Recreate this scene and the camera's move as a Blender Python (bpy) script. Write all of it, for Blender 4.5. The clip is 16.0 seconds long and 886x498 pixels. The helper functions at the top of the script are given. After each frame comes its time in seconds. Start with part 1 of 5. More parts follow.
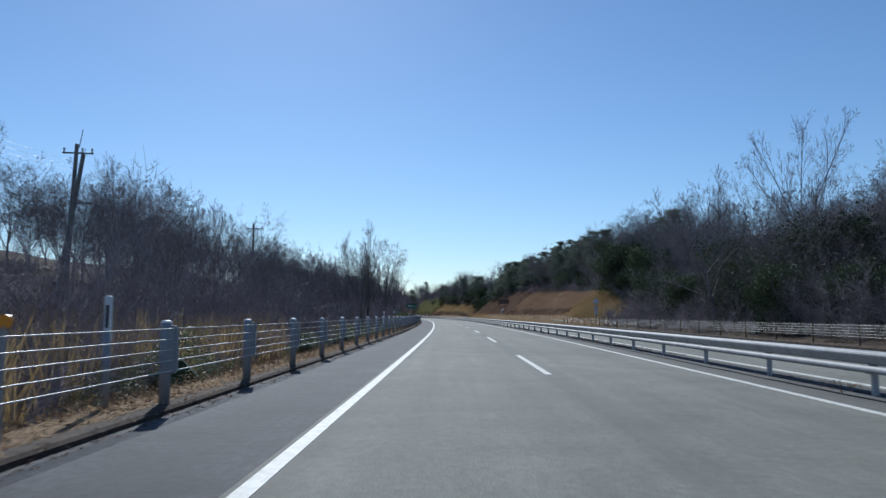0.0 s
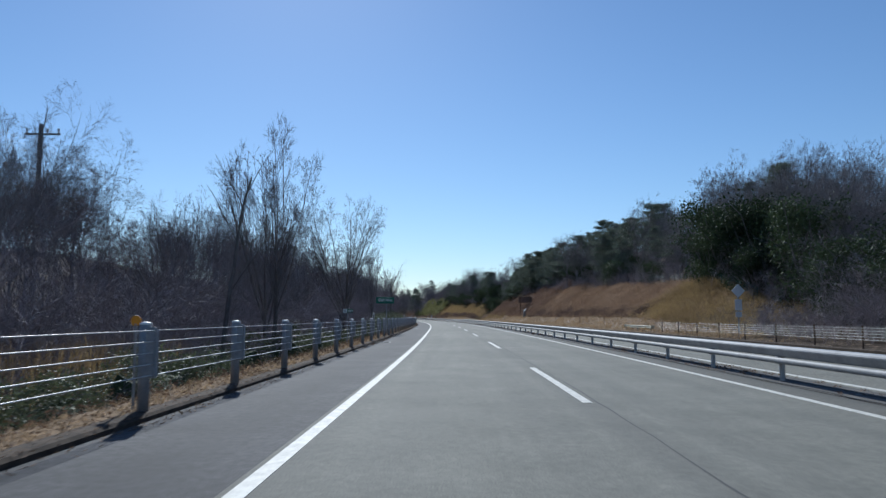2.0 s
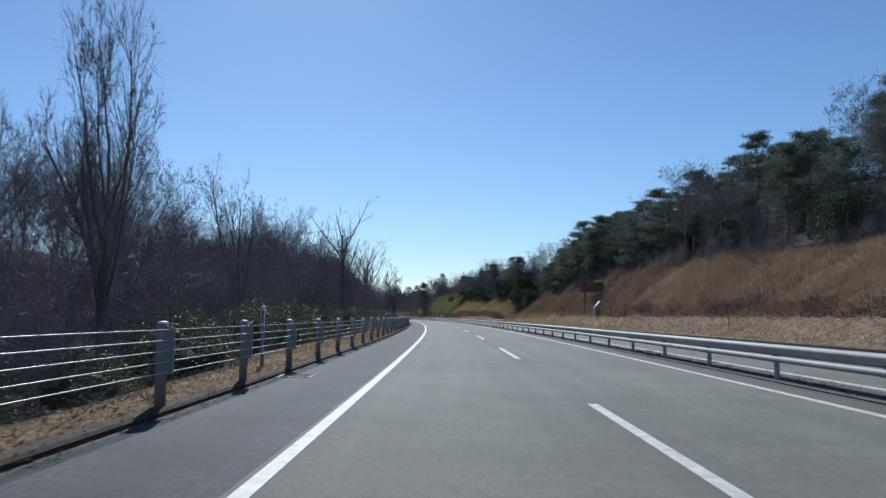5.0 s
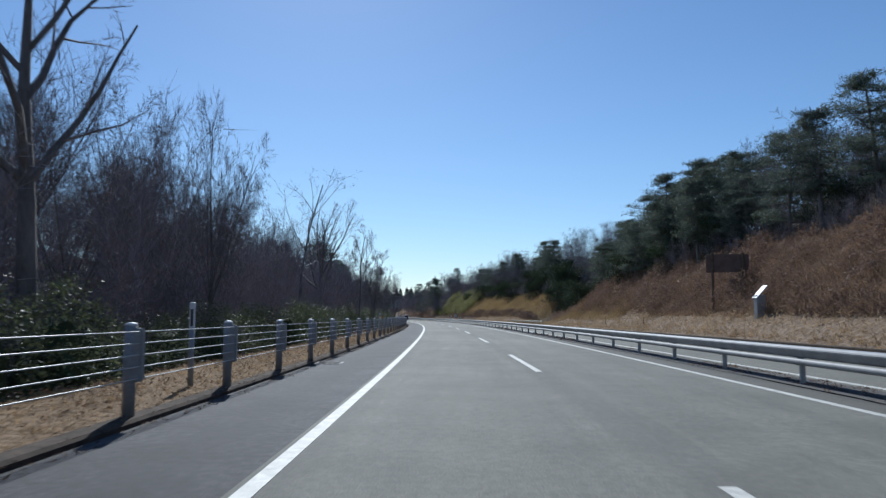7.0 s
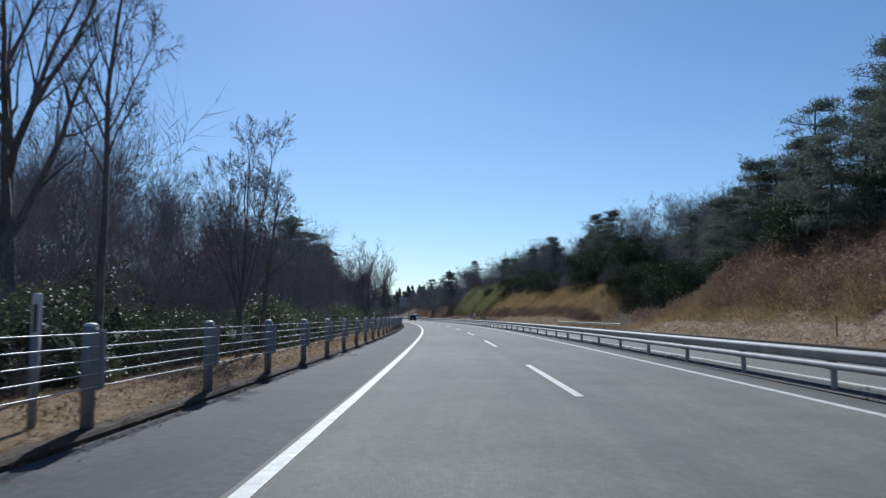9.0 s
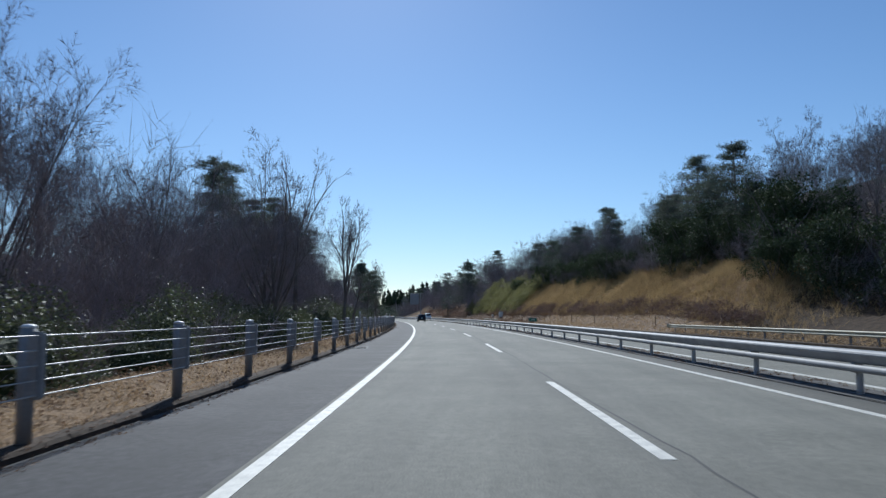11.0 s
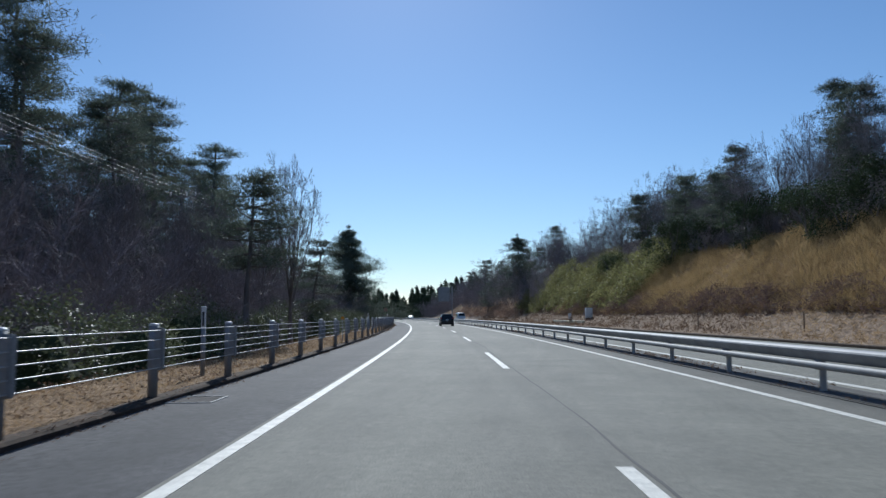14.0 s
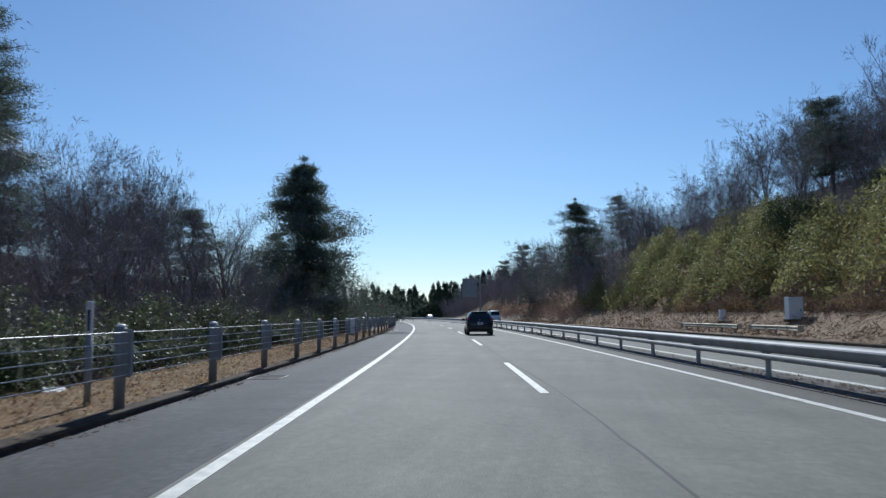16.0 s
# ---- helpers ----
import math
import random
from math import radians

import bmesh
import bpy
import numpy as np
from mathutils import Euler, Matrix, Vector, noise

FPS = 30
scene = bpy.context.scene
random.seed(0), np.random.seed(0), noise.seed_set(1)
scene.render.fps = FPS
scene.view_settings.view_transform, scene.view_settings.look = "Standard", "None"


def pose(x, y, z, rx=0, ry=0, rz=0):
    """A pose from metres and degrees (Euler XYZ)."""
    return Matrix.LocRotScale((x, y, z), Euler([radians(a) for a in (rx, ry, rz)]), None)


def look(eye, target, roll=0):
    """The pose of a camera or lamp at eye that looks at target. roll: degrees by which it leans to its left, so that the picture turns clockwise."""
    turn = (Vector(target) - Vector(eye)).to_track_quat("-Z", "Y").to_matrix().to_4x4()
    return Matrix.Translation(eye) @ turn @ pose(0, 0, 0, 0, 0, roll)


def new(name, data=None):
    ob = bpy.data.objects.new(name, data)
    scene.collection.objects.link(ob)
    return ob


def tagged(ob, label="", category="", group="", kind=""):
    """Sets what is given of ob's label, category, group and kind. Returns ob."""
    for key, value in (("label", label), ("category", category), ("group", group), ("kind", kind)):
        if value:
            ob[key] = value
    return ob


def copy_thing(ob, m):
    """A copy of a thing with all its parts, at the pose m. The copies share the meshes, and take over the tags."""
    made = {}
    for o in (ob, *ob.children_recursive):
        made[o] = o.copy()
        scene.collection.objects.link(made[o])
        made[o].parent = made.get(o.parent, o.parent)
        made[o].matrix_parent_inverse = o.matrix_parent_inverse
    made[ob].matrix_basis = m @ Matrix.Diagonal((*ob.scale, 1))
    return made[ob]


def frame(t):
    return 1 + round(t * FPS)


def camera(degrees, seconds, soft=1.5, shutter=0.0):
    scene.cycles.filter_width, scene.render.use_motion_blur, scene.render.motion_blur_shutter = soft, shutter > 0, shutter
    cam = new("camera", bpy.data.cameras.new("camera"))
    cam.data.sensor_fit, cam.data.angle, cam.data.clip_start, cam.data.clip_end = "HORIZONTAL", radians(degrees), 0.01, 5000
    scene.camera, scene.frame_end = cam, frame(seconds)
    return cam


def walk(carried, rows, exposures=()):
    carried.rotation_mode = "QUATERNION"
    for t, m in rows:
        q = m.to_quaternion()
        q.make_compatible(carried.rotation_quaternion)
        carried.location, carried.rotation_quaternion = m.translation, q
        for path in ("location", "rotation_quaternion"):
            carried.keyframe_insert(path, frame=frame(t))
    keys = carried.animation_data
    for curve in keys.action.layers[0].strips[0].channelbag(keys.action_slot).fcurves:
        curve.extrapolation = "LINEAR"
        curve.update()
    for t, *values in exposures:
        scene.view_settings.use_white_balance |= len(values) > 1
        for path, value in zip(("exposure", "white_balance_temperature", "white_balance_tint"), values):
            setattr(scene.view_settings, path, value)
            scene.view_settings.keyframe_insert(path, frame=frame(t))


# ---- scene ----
cam = camera(60.9, 16.0, soft=1.4, shutter=0.1)
ROWS = [
    (0.0, -2.121, -24.754, 1.291, 0.732, 5.024, -0.197),
    (0.5, -2.107, -13.488, 1.291, 0.785, 5.101, -0.225),
    (1.0, -2.097, -2.222, 1.291, 0.854, 5.111, -0.238),
    (1.5, -2.081, 9.040, 1.291, 1.025, 5.083, -0.280),
    (2.0, -2.086, 20.314, 1.291, 1.338, 5.155, -0.299),
    (2.5, -2.217, 31.618, 1.291, 1.385, 5.030, -0.130),
    (3.0, -2.385, 42.968, 1.291, 1.576, 5.001, 0.021),
    (3.5, -2.667, 54.390, 1.291, 1.906, 5.104, -0.045),
    (4.0, -2.906, 65.811, 1.291, 2.157, 5.135, -0.200),
    (6.5, -4.604, 122.542, 1.291, 3.063, 5.063, -0.119),
    (7.0, -5.095, 133.946, 1.291, 3.512, 5.118, -0.151),
    (7.5, -5.661, 145.330, 1.291, 3.494, 5.003, -0.005),
    (8.0, -6.270, 156.674, 1.291, 3.996, 5.063, -0.007),
    (8.5, -6.953, 168.003, 1.291, 4.370, 5.029, -0.051),
    (9.0, -7.795, 179.344, 1.291, 4.720, 5.096, -0.150),
    (11.5, -12.248, 235.885, 1.291, 6.664, 5.049, 0.059),
    (12.0, -13.336, 247.139, 1.291, 7.280, 5.121, 0.083),
    (12.5, -14.620, 258.411, 1.291, 7.554, 5.046, 0.184),
    (13.0, -15.894, 269.770, 1.291, 7.925, 5.034, 0.585),
    (13.5, -17.408, 281.228, 1.291, 8.495, 5.090, 0.323),
    (14.0, -18.970, 292.469, 1.291, 8.905, 5.070, 0.389),
    (14.5, -20.623, 303.664, 1.291, 9.394, 5.123, 0.464),
    (15.0, -22.383, 314.991, 1.291, 10.028, 5.118, 0.318),
    (15.5, -24.339, 326.376, 1.291, 10.498, 5.125, 0.322),
    (16.0, -26.366, 337.801, 1.291, 10.752, 5.030, 0.464),
]
walk(cam, [(t, pose(x, y, z, 90 + pitch, lean, yaw)) for t, x, y, z, yaw, pitch, lean in ROWS], [(0.0, -0.04, 5430, 7)])

# ---- daylight: a clear winter noon, the sun high ahead and a little to the left ----
SUN_AZIMUTH, SUN_HEIGHT = radians(13), radians(34)
scene.view_settings.exposure = 0.0
world = bpy.data.worlds.new("winter_sky")
scene.world = world
world.use_nodes = True
wn = world.node_tree.nodes
sky = wn.new("ShaderNodeTexSky")
sky.sky_type = "NISHITA"
sky.sun_disc = False
sky.sun_elevation = SUN_HEIGHT
sky.sun_rotation = -SUN_AZIMUTH
sky.altitude = 100
sky.air_density, sky.dust_density, sky.ozone_density = 1.0, 0.14, 3.2
wn["Background"].inputs["Strength"].default_value = 0.088
world.node_tree.links.new(sky.outputs["Color"], wn["Background"].inputs["Color"])
sun_way = Vector((-math.sin(SUN_AZIMUTH) * math.cos(SUN_HEIGHT), math.cos(SUN_AZIMUTH) * math.cos(SUN_HEIGHT), math.sin(SUN_HEIGHT)))
sun = new("sun", bpy.data.lights.new("sun", "SUN"))
sun.data.energy, sun.data.angle, sun.data.color = 4.4, radians(0.53), (1.0, 0.925, 0.81)
sun.matrix_world = look(sun_way * 200, (0, 0, 0))

# ---- materials ----
def nodes_of(name):
    m = bpy.data.materials.new(name)
    m.use_nodes = True
    return m, m.node_tree.nodes, m.node_tree.links, m.node_tree.nodes["Principled BSDF"]


def ramp(nodes, links, fac, stops):
    r = nodes.new("ShaderNodeValToRGB")
    while len(r.color_ramp.elements) < len(stops):
        r.color_ramp.elements.new(0.5)
    for e, (p, c) in zip(r.color_ramp.elements, stops):
        e.position, e.color = p, (*c, 1)
    links.new(fac, r.inputs[0])
    return r.outputs[0]


def noise_of(nodes, links, scale, detail=4.0, rough=0.6, stretch=(1, 1, 1)):
    co = nodes.new("ShaderNodeTexCoord")
    mp = nodes.new("ShaderNodeMapping")
    mp.inputs["Scale"].default_value = stretch
    n = nodes.new("ShaderNodeTexNoise")
    n.inputs["Scale"].default_value, n.inputs["Detail"].default_value, n.inputs["Roughness"].default_value = scale, detail, rough
    links.new(co.outputs["Object"], mp.inputs[0])
    links.new(mp.outputs[0], n.inputs["Vector"])
    return n.outputs["Fac"]


def mix(nodes, links, fac, a, b, how="MIX"):
    m = nodes.new("ShaderNodeMix")
    m.data_type, m.blend_type = "RGBA", how
    for sock, v in ((m.inputs["Factor"], fac), (m.inputs["A"], a), (m.inputs["B"], b)):
        if isinstance(v, bpy.types.NodeSocket):
            links.new(v, sock)
        elif isinstance(v, tuple):
            sock.default_value = (*v, 1)
        else:
            sock.default_value = v
    return m.outputs["Result"]


def surface(name, dark, light, scale=3.0, fine=40.0, rough=0.8, metal=0.0, bump=0.3, dist=0.01, stretch=(1, 1, 1), island=0.0, spec=0.5, leafy=0.0):
    """A worn surface: large blotches, fine grain, relief, and a random shade for each loose piece."""
    m, nodes, links, b = nodes_of(name)
    big, small = noise_of(nodes, links, scale, stretch=stretch), noise_of(nodes, links, fine, 2.0, stretch=stretch)
    both = nodes.new("ShaderNodeMath")
    both.operation = "MULTIPLY_ADD"
    links.new(small, both.inputs[0])
    both.inputs[1].default_value = 0.5
    links.new(big, both.inputs[2])
    col = ramp(nodes, links, both.outputs[0], [(0.45, dark), (1.0, light)])
    if island:
        geo = nodes.new("ShaderNodeNewGeometry")
        shade = ramp(nodes, links, geo.outputs["Random Per Island"], [(0.0, (1 - island,) * 3), (1.0, (1 + island,) * 3)])
        info = nodes.new("ShaderNodeObjectInfo")
        shade2 = ramp(nodes, links, info.outputs["Random"], [(0.0, (1 - island * 0.6,) * 3), (1.0, (1 + island * 0.6,) * 3)])
        col = mix(nodes, links, 1.0, mix(nodes, links, 1.0, col, shade, "MULTIPLY"), shade2, "MULTIPLY")
    links.new(col, b.inputs["Base Color"])
    b.inputs["Roughness"].default_value, b.inputs["Metallic"].default_value = rough, metal
    b.inputs["Specular IOR Level"].default_value = spec
    if bump:
        bp = nodes.new("ShaderNodeBump")
        bp.inputs["Strength"].default_value, bp.inputs["Distance"].default_value = bump, dist
        links.new(both.outputs[0], bp.inputs["Height"])
        links.new(bp.outputs[0], b.inputs["Normal"])
    if leafy:
        tr = nodes.new("ShaderNodeBsdfTranslucent")
        links.new(col, tr.inputs["Color"])
        ms = nodes.new("ShaderNodeMixShader")
        ms.inputs[0].default_value = leafy
        links.new(b.outputs[0], ms.inputs[1])
        links.new(tr.outputs[0], ms.inputs[2])
        links.new(ms.outputs[0], nodes["Material Output"].inputs["Surface"])
    return m


def plain(name, colour, rough=0.5, metal=0.0):
    m, nodes, links, b = nodes_of(name)
    b.inputs["Base Color"].default_value = (*colour, 1)
    b.inputs["Roughness"].default_value, b.inputs["Metallic"].default_value = rough, metal
    return m


def ground_material():
    """Leaf litter, straw, scree and dry grass, mixed by the cover of the ground, with ragged borders."""
    m, nodes, links, b = nodes_of("ground_cover")
    big, small, fine = noise_of(nodes, links, 0.35), noise_of(nodes, links, 3.0, 5), noise_of(nodes, links, 22.0, 3)
    litter = ramp(nodes, links, small, [(0.3, (0.028, 0.020, 0.015)), (0.55, (0.065, 0.045, 0.03)), (0.8, (0.12, 0.08, 0.05))])
    straw = ramp(nodes, links, fine, [(0.25, (0.12, 0.08, 0.045)), (0.5, (0.25, 0.168, 0.096)), (0.75, (0.4, 0.285, 0.17))])
    scree = ramp(nodes, links, small, [(0.28, (0.18, 0.13, 0.09)), (0.5, (0.27, 0.197, 0.135)), (0.72, (0.4, 0.305, 0.215))])
    grass = ramp(nodes, links, big, [(0.3, (0.17, 0.1, 0.056)), (0.5, (0.25, 0.155, 0.082)), (0.7, (0.3, 0.2, 0.1))])
    grass = mix(nodes, links, 0.7, grass, ramp(nodes, links, fine, [(0.3, (0.5,) * 3), (0.7, (1.3,) * 3)]), "MULTIPLY")
    at = nodes.new("ShaderNodeAttribute")
    at.attribute_name = "cover"
    sep = nodes.new("ShaderNodeSeparateColor")
    links.new(at.outputs["Color"], sep.inputs[0])
    col = litter
    for k, c in (("Red", straw), ("Green", scree), ("Blue", grass)):
        add = nodes.new("ShaderNodeMath")
        add.operation = "ADD"
        links.new(sep.outputs[k], add.inputs[0])
        links.new(small, add.inputs[1])
        edge = nodes.new("ShaderNodeMapRange")
        edge.inputs["From Min"].default_value, edge.inputs["From Max"].default_value = 0.9, 1.1
        links.new(add.outputs[0], edge.inputs["Value"])
        col = mix(nodes, links, edge.outputs["Result"], col, c)
    links.new(col, b.inputs["Base Color"])
    b.inputs["Roughness"].default_value = 0.95
    b.inputs["Specular IOR Level"].default_value = 0.15
    bp = nodes.new("ShaderNodeBump")
    bp.inputs["Strength"].default_value, bp.inputs["Distance"].default_value = 1.0, 0.15
    links.new(small, bp.inputs["Height"])
    links.new(bp.outputs[0], b.inputs["Normal"])
    return m


def asphalt_material(name, dark, light, patch, coarse=0.25):
    """Asphalt: stone grain, long wheel tracks along the road, worn and mended blotches."""
    m, nodes, links, b = nodes_of(name)
    at = nodes.new("ShaderNodeAttribute")
    at.attribute_name = "lane"
    sep = nodes.new("ShaderNodeSeparateColor")
    links.new(at.outputs["Color"], sep.inputs[0])
    grain, blotch, far = noise_of(nodes, links, 60.0, 2), noise_of(nodes, links, 0.8, 5), noise_of(nodes, links, 0.09, 3)
    col = ramp(nodes, links, blotch, [(0.3, dark), (0.7, light)])
    col = mix(nodes, links, 0.8, col, ramp(nodes, links, grain, [(0.3, (0.5,) * 3), (0.7, (1.5,) * 3)]), "MULTIPLY")
    col = mix(nodes, links, 0.6, col, ramp(nodes, links, noise_of(nodes, links, 9.0, 3), [(0.3, (1 - coarse,) * 3), (0.7, (1 + coarse,) * 3)]), "MULTIPLY")
    col = mix(nodes, links, 0.5, col, ramp(nodes, links, noise_of(nodes, links, 3.0, 3, 0.6, (1, 0.03, 1)), [(0.35, (0.9,) * 3), (0.65, (1.1,) * 3)]), "MULTIPLY")
    col = mix(nodes, links, 0.5, col, ramp(nodes, links, far, [(0.35, (0.8,) * 3), (0.65, (1.2,) * 3)]), "MULTIPLY")
    col = mix(nodes, links, sep.outputs["Red"], col, patch)
    links.new(col, b.inputs["Base Color"])
    b.inputs["Roughness"].default_value = 0.85
    b.inputs["Specular IOR Level"].default_value = 0.25
    bp = nodes.new("ShaderNodeBump")
    bp.inputs["Strength"].default_value, bp.inputs["Distance"].default_value = 0.5, 0.006
    links.new(grain, bp.inputs["Height"])
    links.new(bp.outputs[0], b.inputs["Normal"])
    return m


GROUND = ground_material()
ASPHALT = asphalt_material("lane_asphalt", (0.172, 0.168, 0.14), (0.22, 0.214, 0.178), (0.07, 0.069, 0.068))
SHOULDER = asphalt_material("shoulder_asphalt", (0.05, 0.049, 0.052), (0.088, 0.086, 0.09), (0.04, 0.04, 0.042), 0.6)
LINE = surface("road_paint", (0.38, 0.37, 0.33), (0.8, 0.775, 0.69), 5.0, 35, 0.7, bump=0.2, dist=0.003)
SEAM = plain("tar_seam", (0.06, 0.059, 0.057), 0.85)
KERB = surface("kerb_concrete", (0.03, 0.023, 0.018), (0.12, 0.088, 0.064), 3.5, 25, 0.95, spec=0.2)
EARTH = surface("median_earth", (0.05, 0.047, 0.045), (0.13, 0.122, 0.115), 1.2, 18, 0.95, bump=0.6, dist=0.03)
RAIL = surface("weathered_rail_steel", (0.22, 0.222, 0.23), (0.38, 0.382, 0.39), 2.0, 25, 0.66, 0.1, bump=0.1, dist=0.002, spec=0.35)
RAILPOST = surface("pale_rail_post", (0.34, 0.34, 0.335), (0.52, 0.52, 0.51), 2.5, 25, 0.7, bump=0.1, dist=0.002)
POSTGREY = surface("grey_post_paint", (0.2, 0.205, 0.21), (0.34, 0.345, 0.35), 2.5, 25, 0.6, 0.05, bump=0.1, dist=0.002)
CABLE = surface("bright_steel_cable", (0.36, 0.36, 0.36), (0.55, 0.55, 0.55), 20.0, 200, 0.5, 0.5, bump=0.2, dist=0.002, stretch=(1, 1, 1))
WHITE = surface("white_plastic", (0.6, 0.6, 0.6), (0.8, 0.8, 0.8), 4.0, 40, 0.5, bump=0.05)
REFLECT = plain("amber_reflector", (0.7, 0.28, 0.02), 0.25)
DARKBAR = plain("dark_slot", (0.05, 0.05, 0.06), 0.5)
BARK = surface("bark", (0.08, 0.07, 0.064), (0.21, 0.187, 0.17), 2.0, 14, 0.9, bump=0.7, dist=0.03, stretch=(1, 1, 0.3), island=0.1)
TWIG = surface("bare_twigs", (0.125, 0.11, 0.112), (0.27, 0.24, 0.242), 1.0, 10, 0.85, bump=0, island=0.25)
BRUSH = surface("dead_brush", (0.16, 0.136, 0.142), (0.34, 0.29, 0.295), 0.5, 6, 0.9, bump=0, island=0.35)
PINE = surface("pine_needles", (0.07, 0.09, 0.074), (0.16, 0.186, 0.138), 0.8, 10, 0.65, bump=0, island=0.35, leafy=0.34, spec=0.25)
CEDAR = surface("cedar_needles", (0.02, 0.034, 0.021), (0.052, 0.078, 0.043), 0.8, 10, 0.7, bump=0, island=0.35, leafy=0.2, spec=0.25)
LEAF = surface("glossy_leaves", (0.026, 0.042, 0.02), (0.065, 0.088, 0.04), 0.8, 10, 0.75, bump=0, island=0.4, leafy=0.2, spec=0.25)
HEDGE = surface("hedge_leaves", (0.05, 0.064, 0.034), (0.145, 0.162, 0.085), 0.8, 10, 0.55, bump=0, island=0.45, leafy=0.3, spec=0.4)
# hedge leaves at about half brightness: shade inside the shrubs, put into the colour
SHADYLEAF = surface("shaded_inner_leaves", (0.027, 0.037, 0.017), (0.064, 0.082, 0.036), 3.0, 25, 0.8, bump=0.6, dist=0.05, spec=0.2)
BAMBOO = surface("bamboo_grass_leaves", (0.125, 0.128, 0.048), (0.36, 0.345, 0.145), 0.4, 8, 0.6, bump=0, island=0.4, leafy=0.45, spec=0.25)
DRYGRASS = surface("dry_grass", (0.185, 0.126, 0.066), (0.41, 0.302, 0.145), 0.12, 2.5, 0.85, bump=0, island=0.35, leafy=0.45)
RUSTGRASS = surface("rusty_dry_grass", (0.2, 0.13, 0.09), (0.41, 0.29, 0.195), 0.12, 2.5, 0.85, bump=0, island=0.35, leafy=0.45)
REDGRASS = surface("rusty_dry_shrub", (0.17, 0.105, 0.075), (0.4, 0.27, 0.19), 0.25, 5, 0.85, bump=0, island=0.4, leafy=0.25)
LITTER = surface("dead_leaves", (0.11, 0.07, 0.045), (0.29, 0.185, 0.115), 0.6, 9, 0.9, bump=0, island=0.4, leafy=0.2)
DEADSTEM = surface("dark_dead_stems", (0.085, 0.056, 0.048), (0.23, 0.155, 0.125), 0.4, 7, 0.9, bump=0, island=0.4, leafy=0.2)
STRAW = surface("straw", (0.24, 0.165, 0.095), (0.52, 0.385, 0.23), 0.5, 8, 0.9, bump=0, island=0.3, leafy=0.4)
POLE = surface("pole_concrete", (0.1, 0.095, 0.09), (0.22, 0.21, 0.2), 2.0, 20, 0.85)
CREAM = surface("faded_cream_paint", (0.34, 0.31, 0.22), (0.55, 0.51, 0.38), 2.0, 25, 0.6, 0.1, bump=0.05, dist=0.002)
WIRE = plain("power_wire", (0.3, 0.3, 0.31), 0.5, 0.4)
GREEN = surface("green_sign_face", (0.0, 0.11, 0.062), (0.005, 0.16, 0.09), 3, 30, 0.45, bump=0.02)
SIGNWHITE = plain("white_sign_sheet", (0.75, 0.78, 0.78), 0.45)
SIGNBACK = surface("grey_sign_back", (0.2, 0.21, 0.22), (0.34, 0.35, 0.36), 2, 20, 0.6, 0.3, bump=0.03)
RED = plain("red_sign_sheet", (0.2, 0.012, 0.02), 0.5)
RUSTBACK = surface("rusty_sign_back", (0.1, 0.066, 0.052), (0.2, 0.135, 0.11), 1.5, 14, 0.85, bump=0.1)
STAKE = surface("weathered_stake", (0.07, 0.045, 0.03), (0.18, 0.12, 0.08), 3, 20, 0.9)
MESHGREEN = surface("green_fence_paint", (0.03, 0.075, 0.06), (0.06, 0.12, 0.1), 3, 20, 0.7)
PAINT = surface("black_blue_car_paint", (0.006, 0.009, 0.012), (0.011, 0.016, 0.02), 1.0, 6, 0.14, bump=0, spec=0.6)
VANPAINT = surface("white_car_paint", (0.62, 0.63, 0.63), (0.78, 0.78, 0.77), 1.0, 6, 0.25, bump=0)
GLASS = plain("tinted_car_glass", (0.012, 0.018, 0.02), 0.06)
RUBBER = surface("tyre_rubber", (0.012, 0.012, 0.012), (0.03, 0.03, 0.03), 5, 40, 0.85)
ALLOY = surface("alloy_rim", (0.5, 0.5, 0.5), (0.66, 0.66, 0.66), 5, 40, 0.3, 0.9, bump=0.02)
TAIL = plain("red_tail_lamp", (0.45, 0.01, 0.012), 0.15)
TRIM = surface("black_trim", (0.012, 0.012, 0.013), (0.03, 0.03, 0.032), 4, 30, 0.5, bump=0.05)
SHEET = surface("pale_aluminium_sheet", (0.46, 0.47, 0.48), (0.62, 0.63, 0.64), 2, 20, 0.6, bump=0.03)
PLATEBAR = plain("plate_green_bar", (0.02, 0.09, 0.05), 0.5)

# ---- the line of the road: s runs along the lane divider, l across it to the right ----
BEND = [0.041, 0.128, 0.341, 0.507, 0.095, 0.402, 0.607, 0.454, 0.395, 0.723, 0.916, 0.663, 0.566, 0.687, 0.584, 0.713, 0.847, 0.831, 0.531, 0.372, 0.299, 0.264, 0.247, 0.238, 0.233]
GRID_S = np.arange(-300, 1600, 1.0)
turn_at = np.cumsum(np.interp(GRID_S, np.arange(-40, 681, 30.0), BEND) / 1000)
turn_at -= np.interp(0, GRID_S, turn_at)
line_x, line_y = np.cumsum(-np.sin(turn_at)), np.cumsum(np.cos(turn_at))
line_x -= np.interp(0, GRID_S, line_x)
line_y -= np.interp(0, GRID_S, line_y)


def plan(s, l):
    """Place in the world of points s along and l to the right of the lane divider."""
    s, l = np.asarray(s, float), np.asarray(l, float)
    a = np.interp(s, GRID_S, turn_at)
    return np.interp(s, GRID_S, line_x) + l * np.cos(a), np.interp(s, GRID_S, line_y) + l * np.sin(a)


def heading(s):
    return float(np.interp(s, GRID_S, turn_at))


def at(s, l, z=0.0, turn=0.0):
    """A pose on the plan whose y axis runs along the road."""
    x, y = plan(s, l)
    return pose(float(x), float(y), z, 0, 0, math.degrees(heading(s)) + turn)


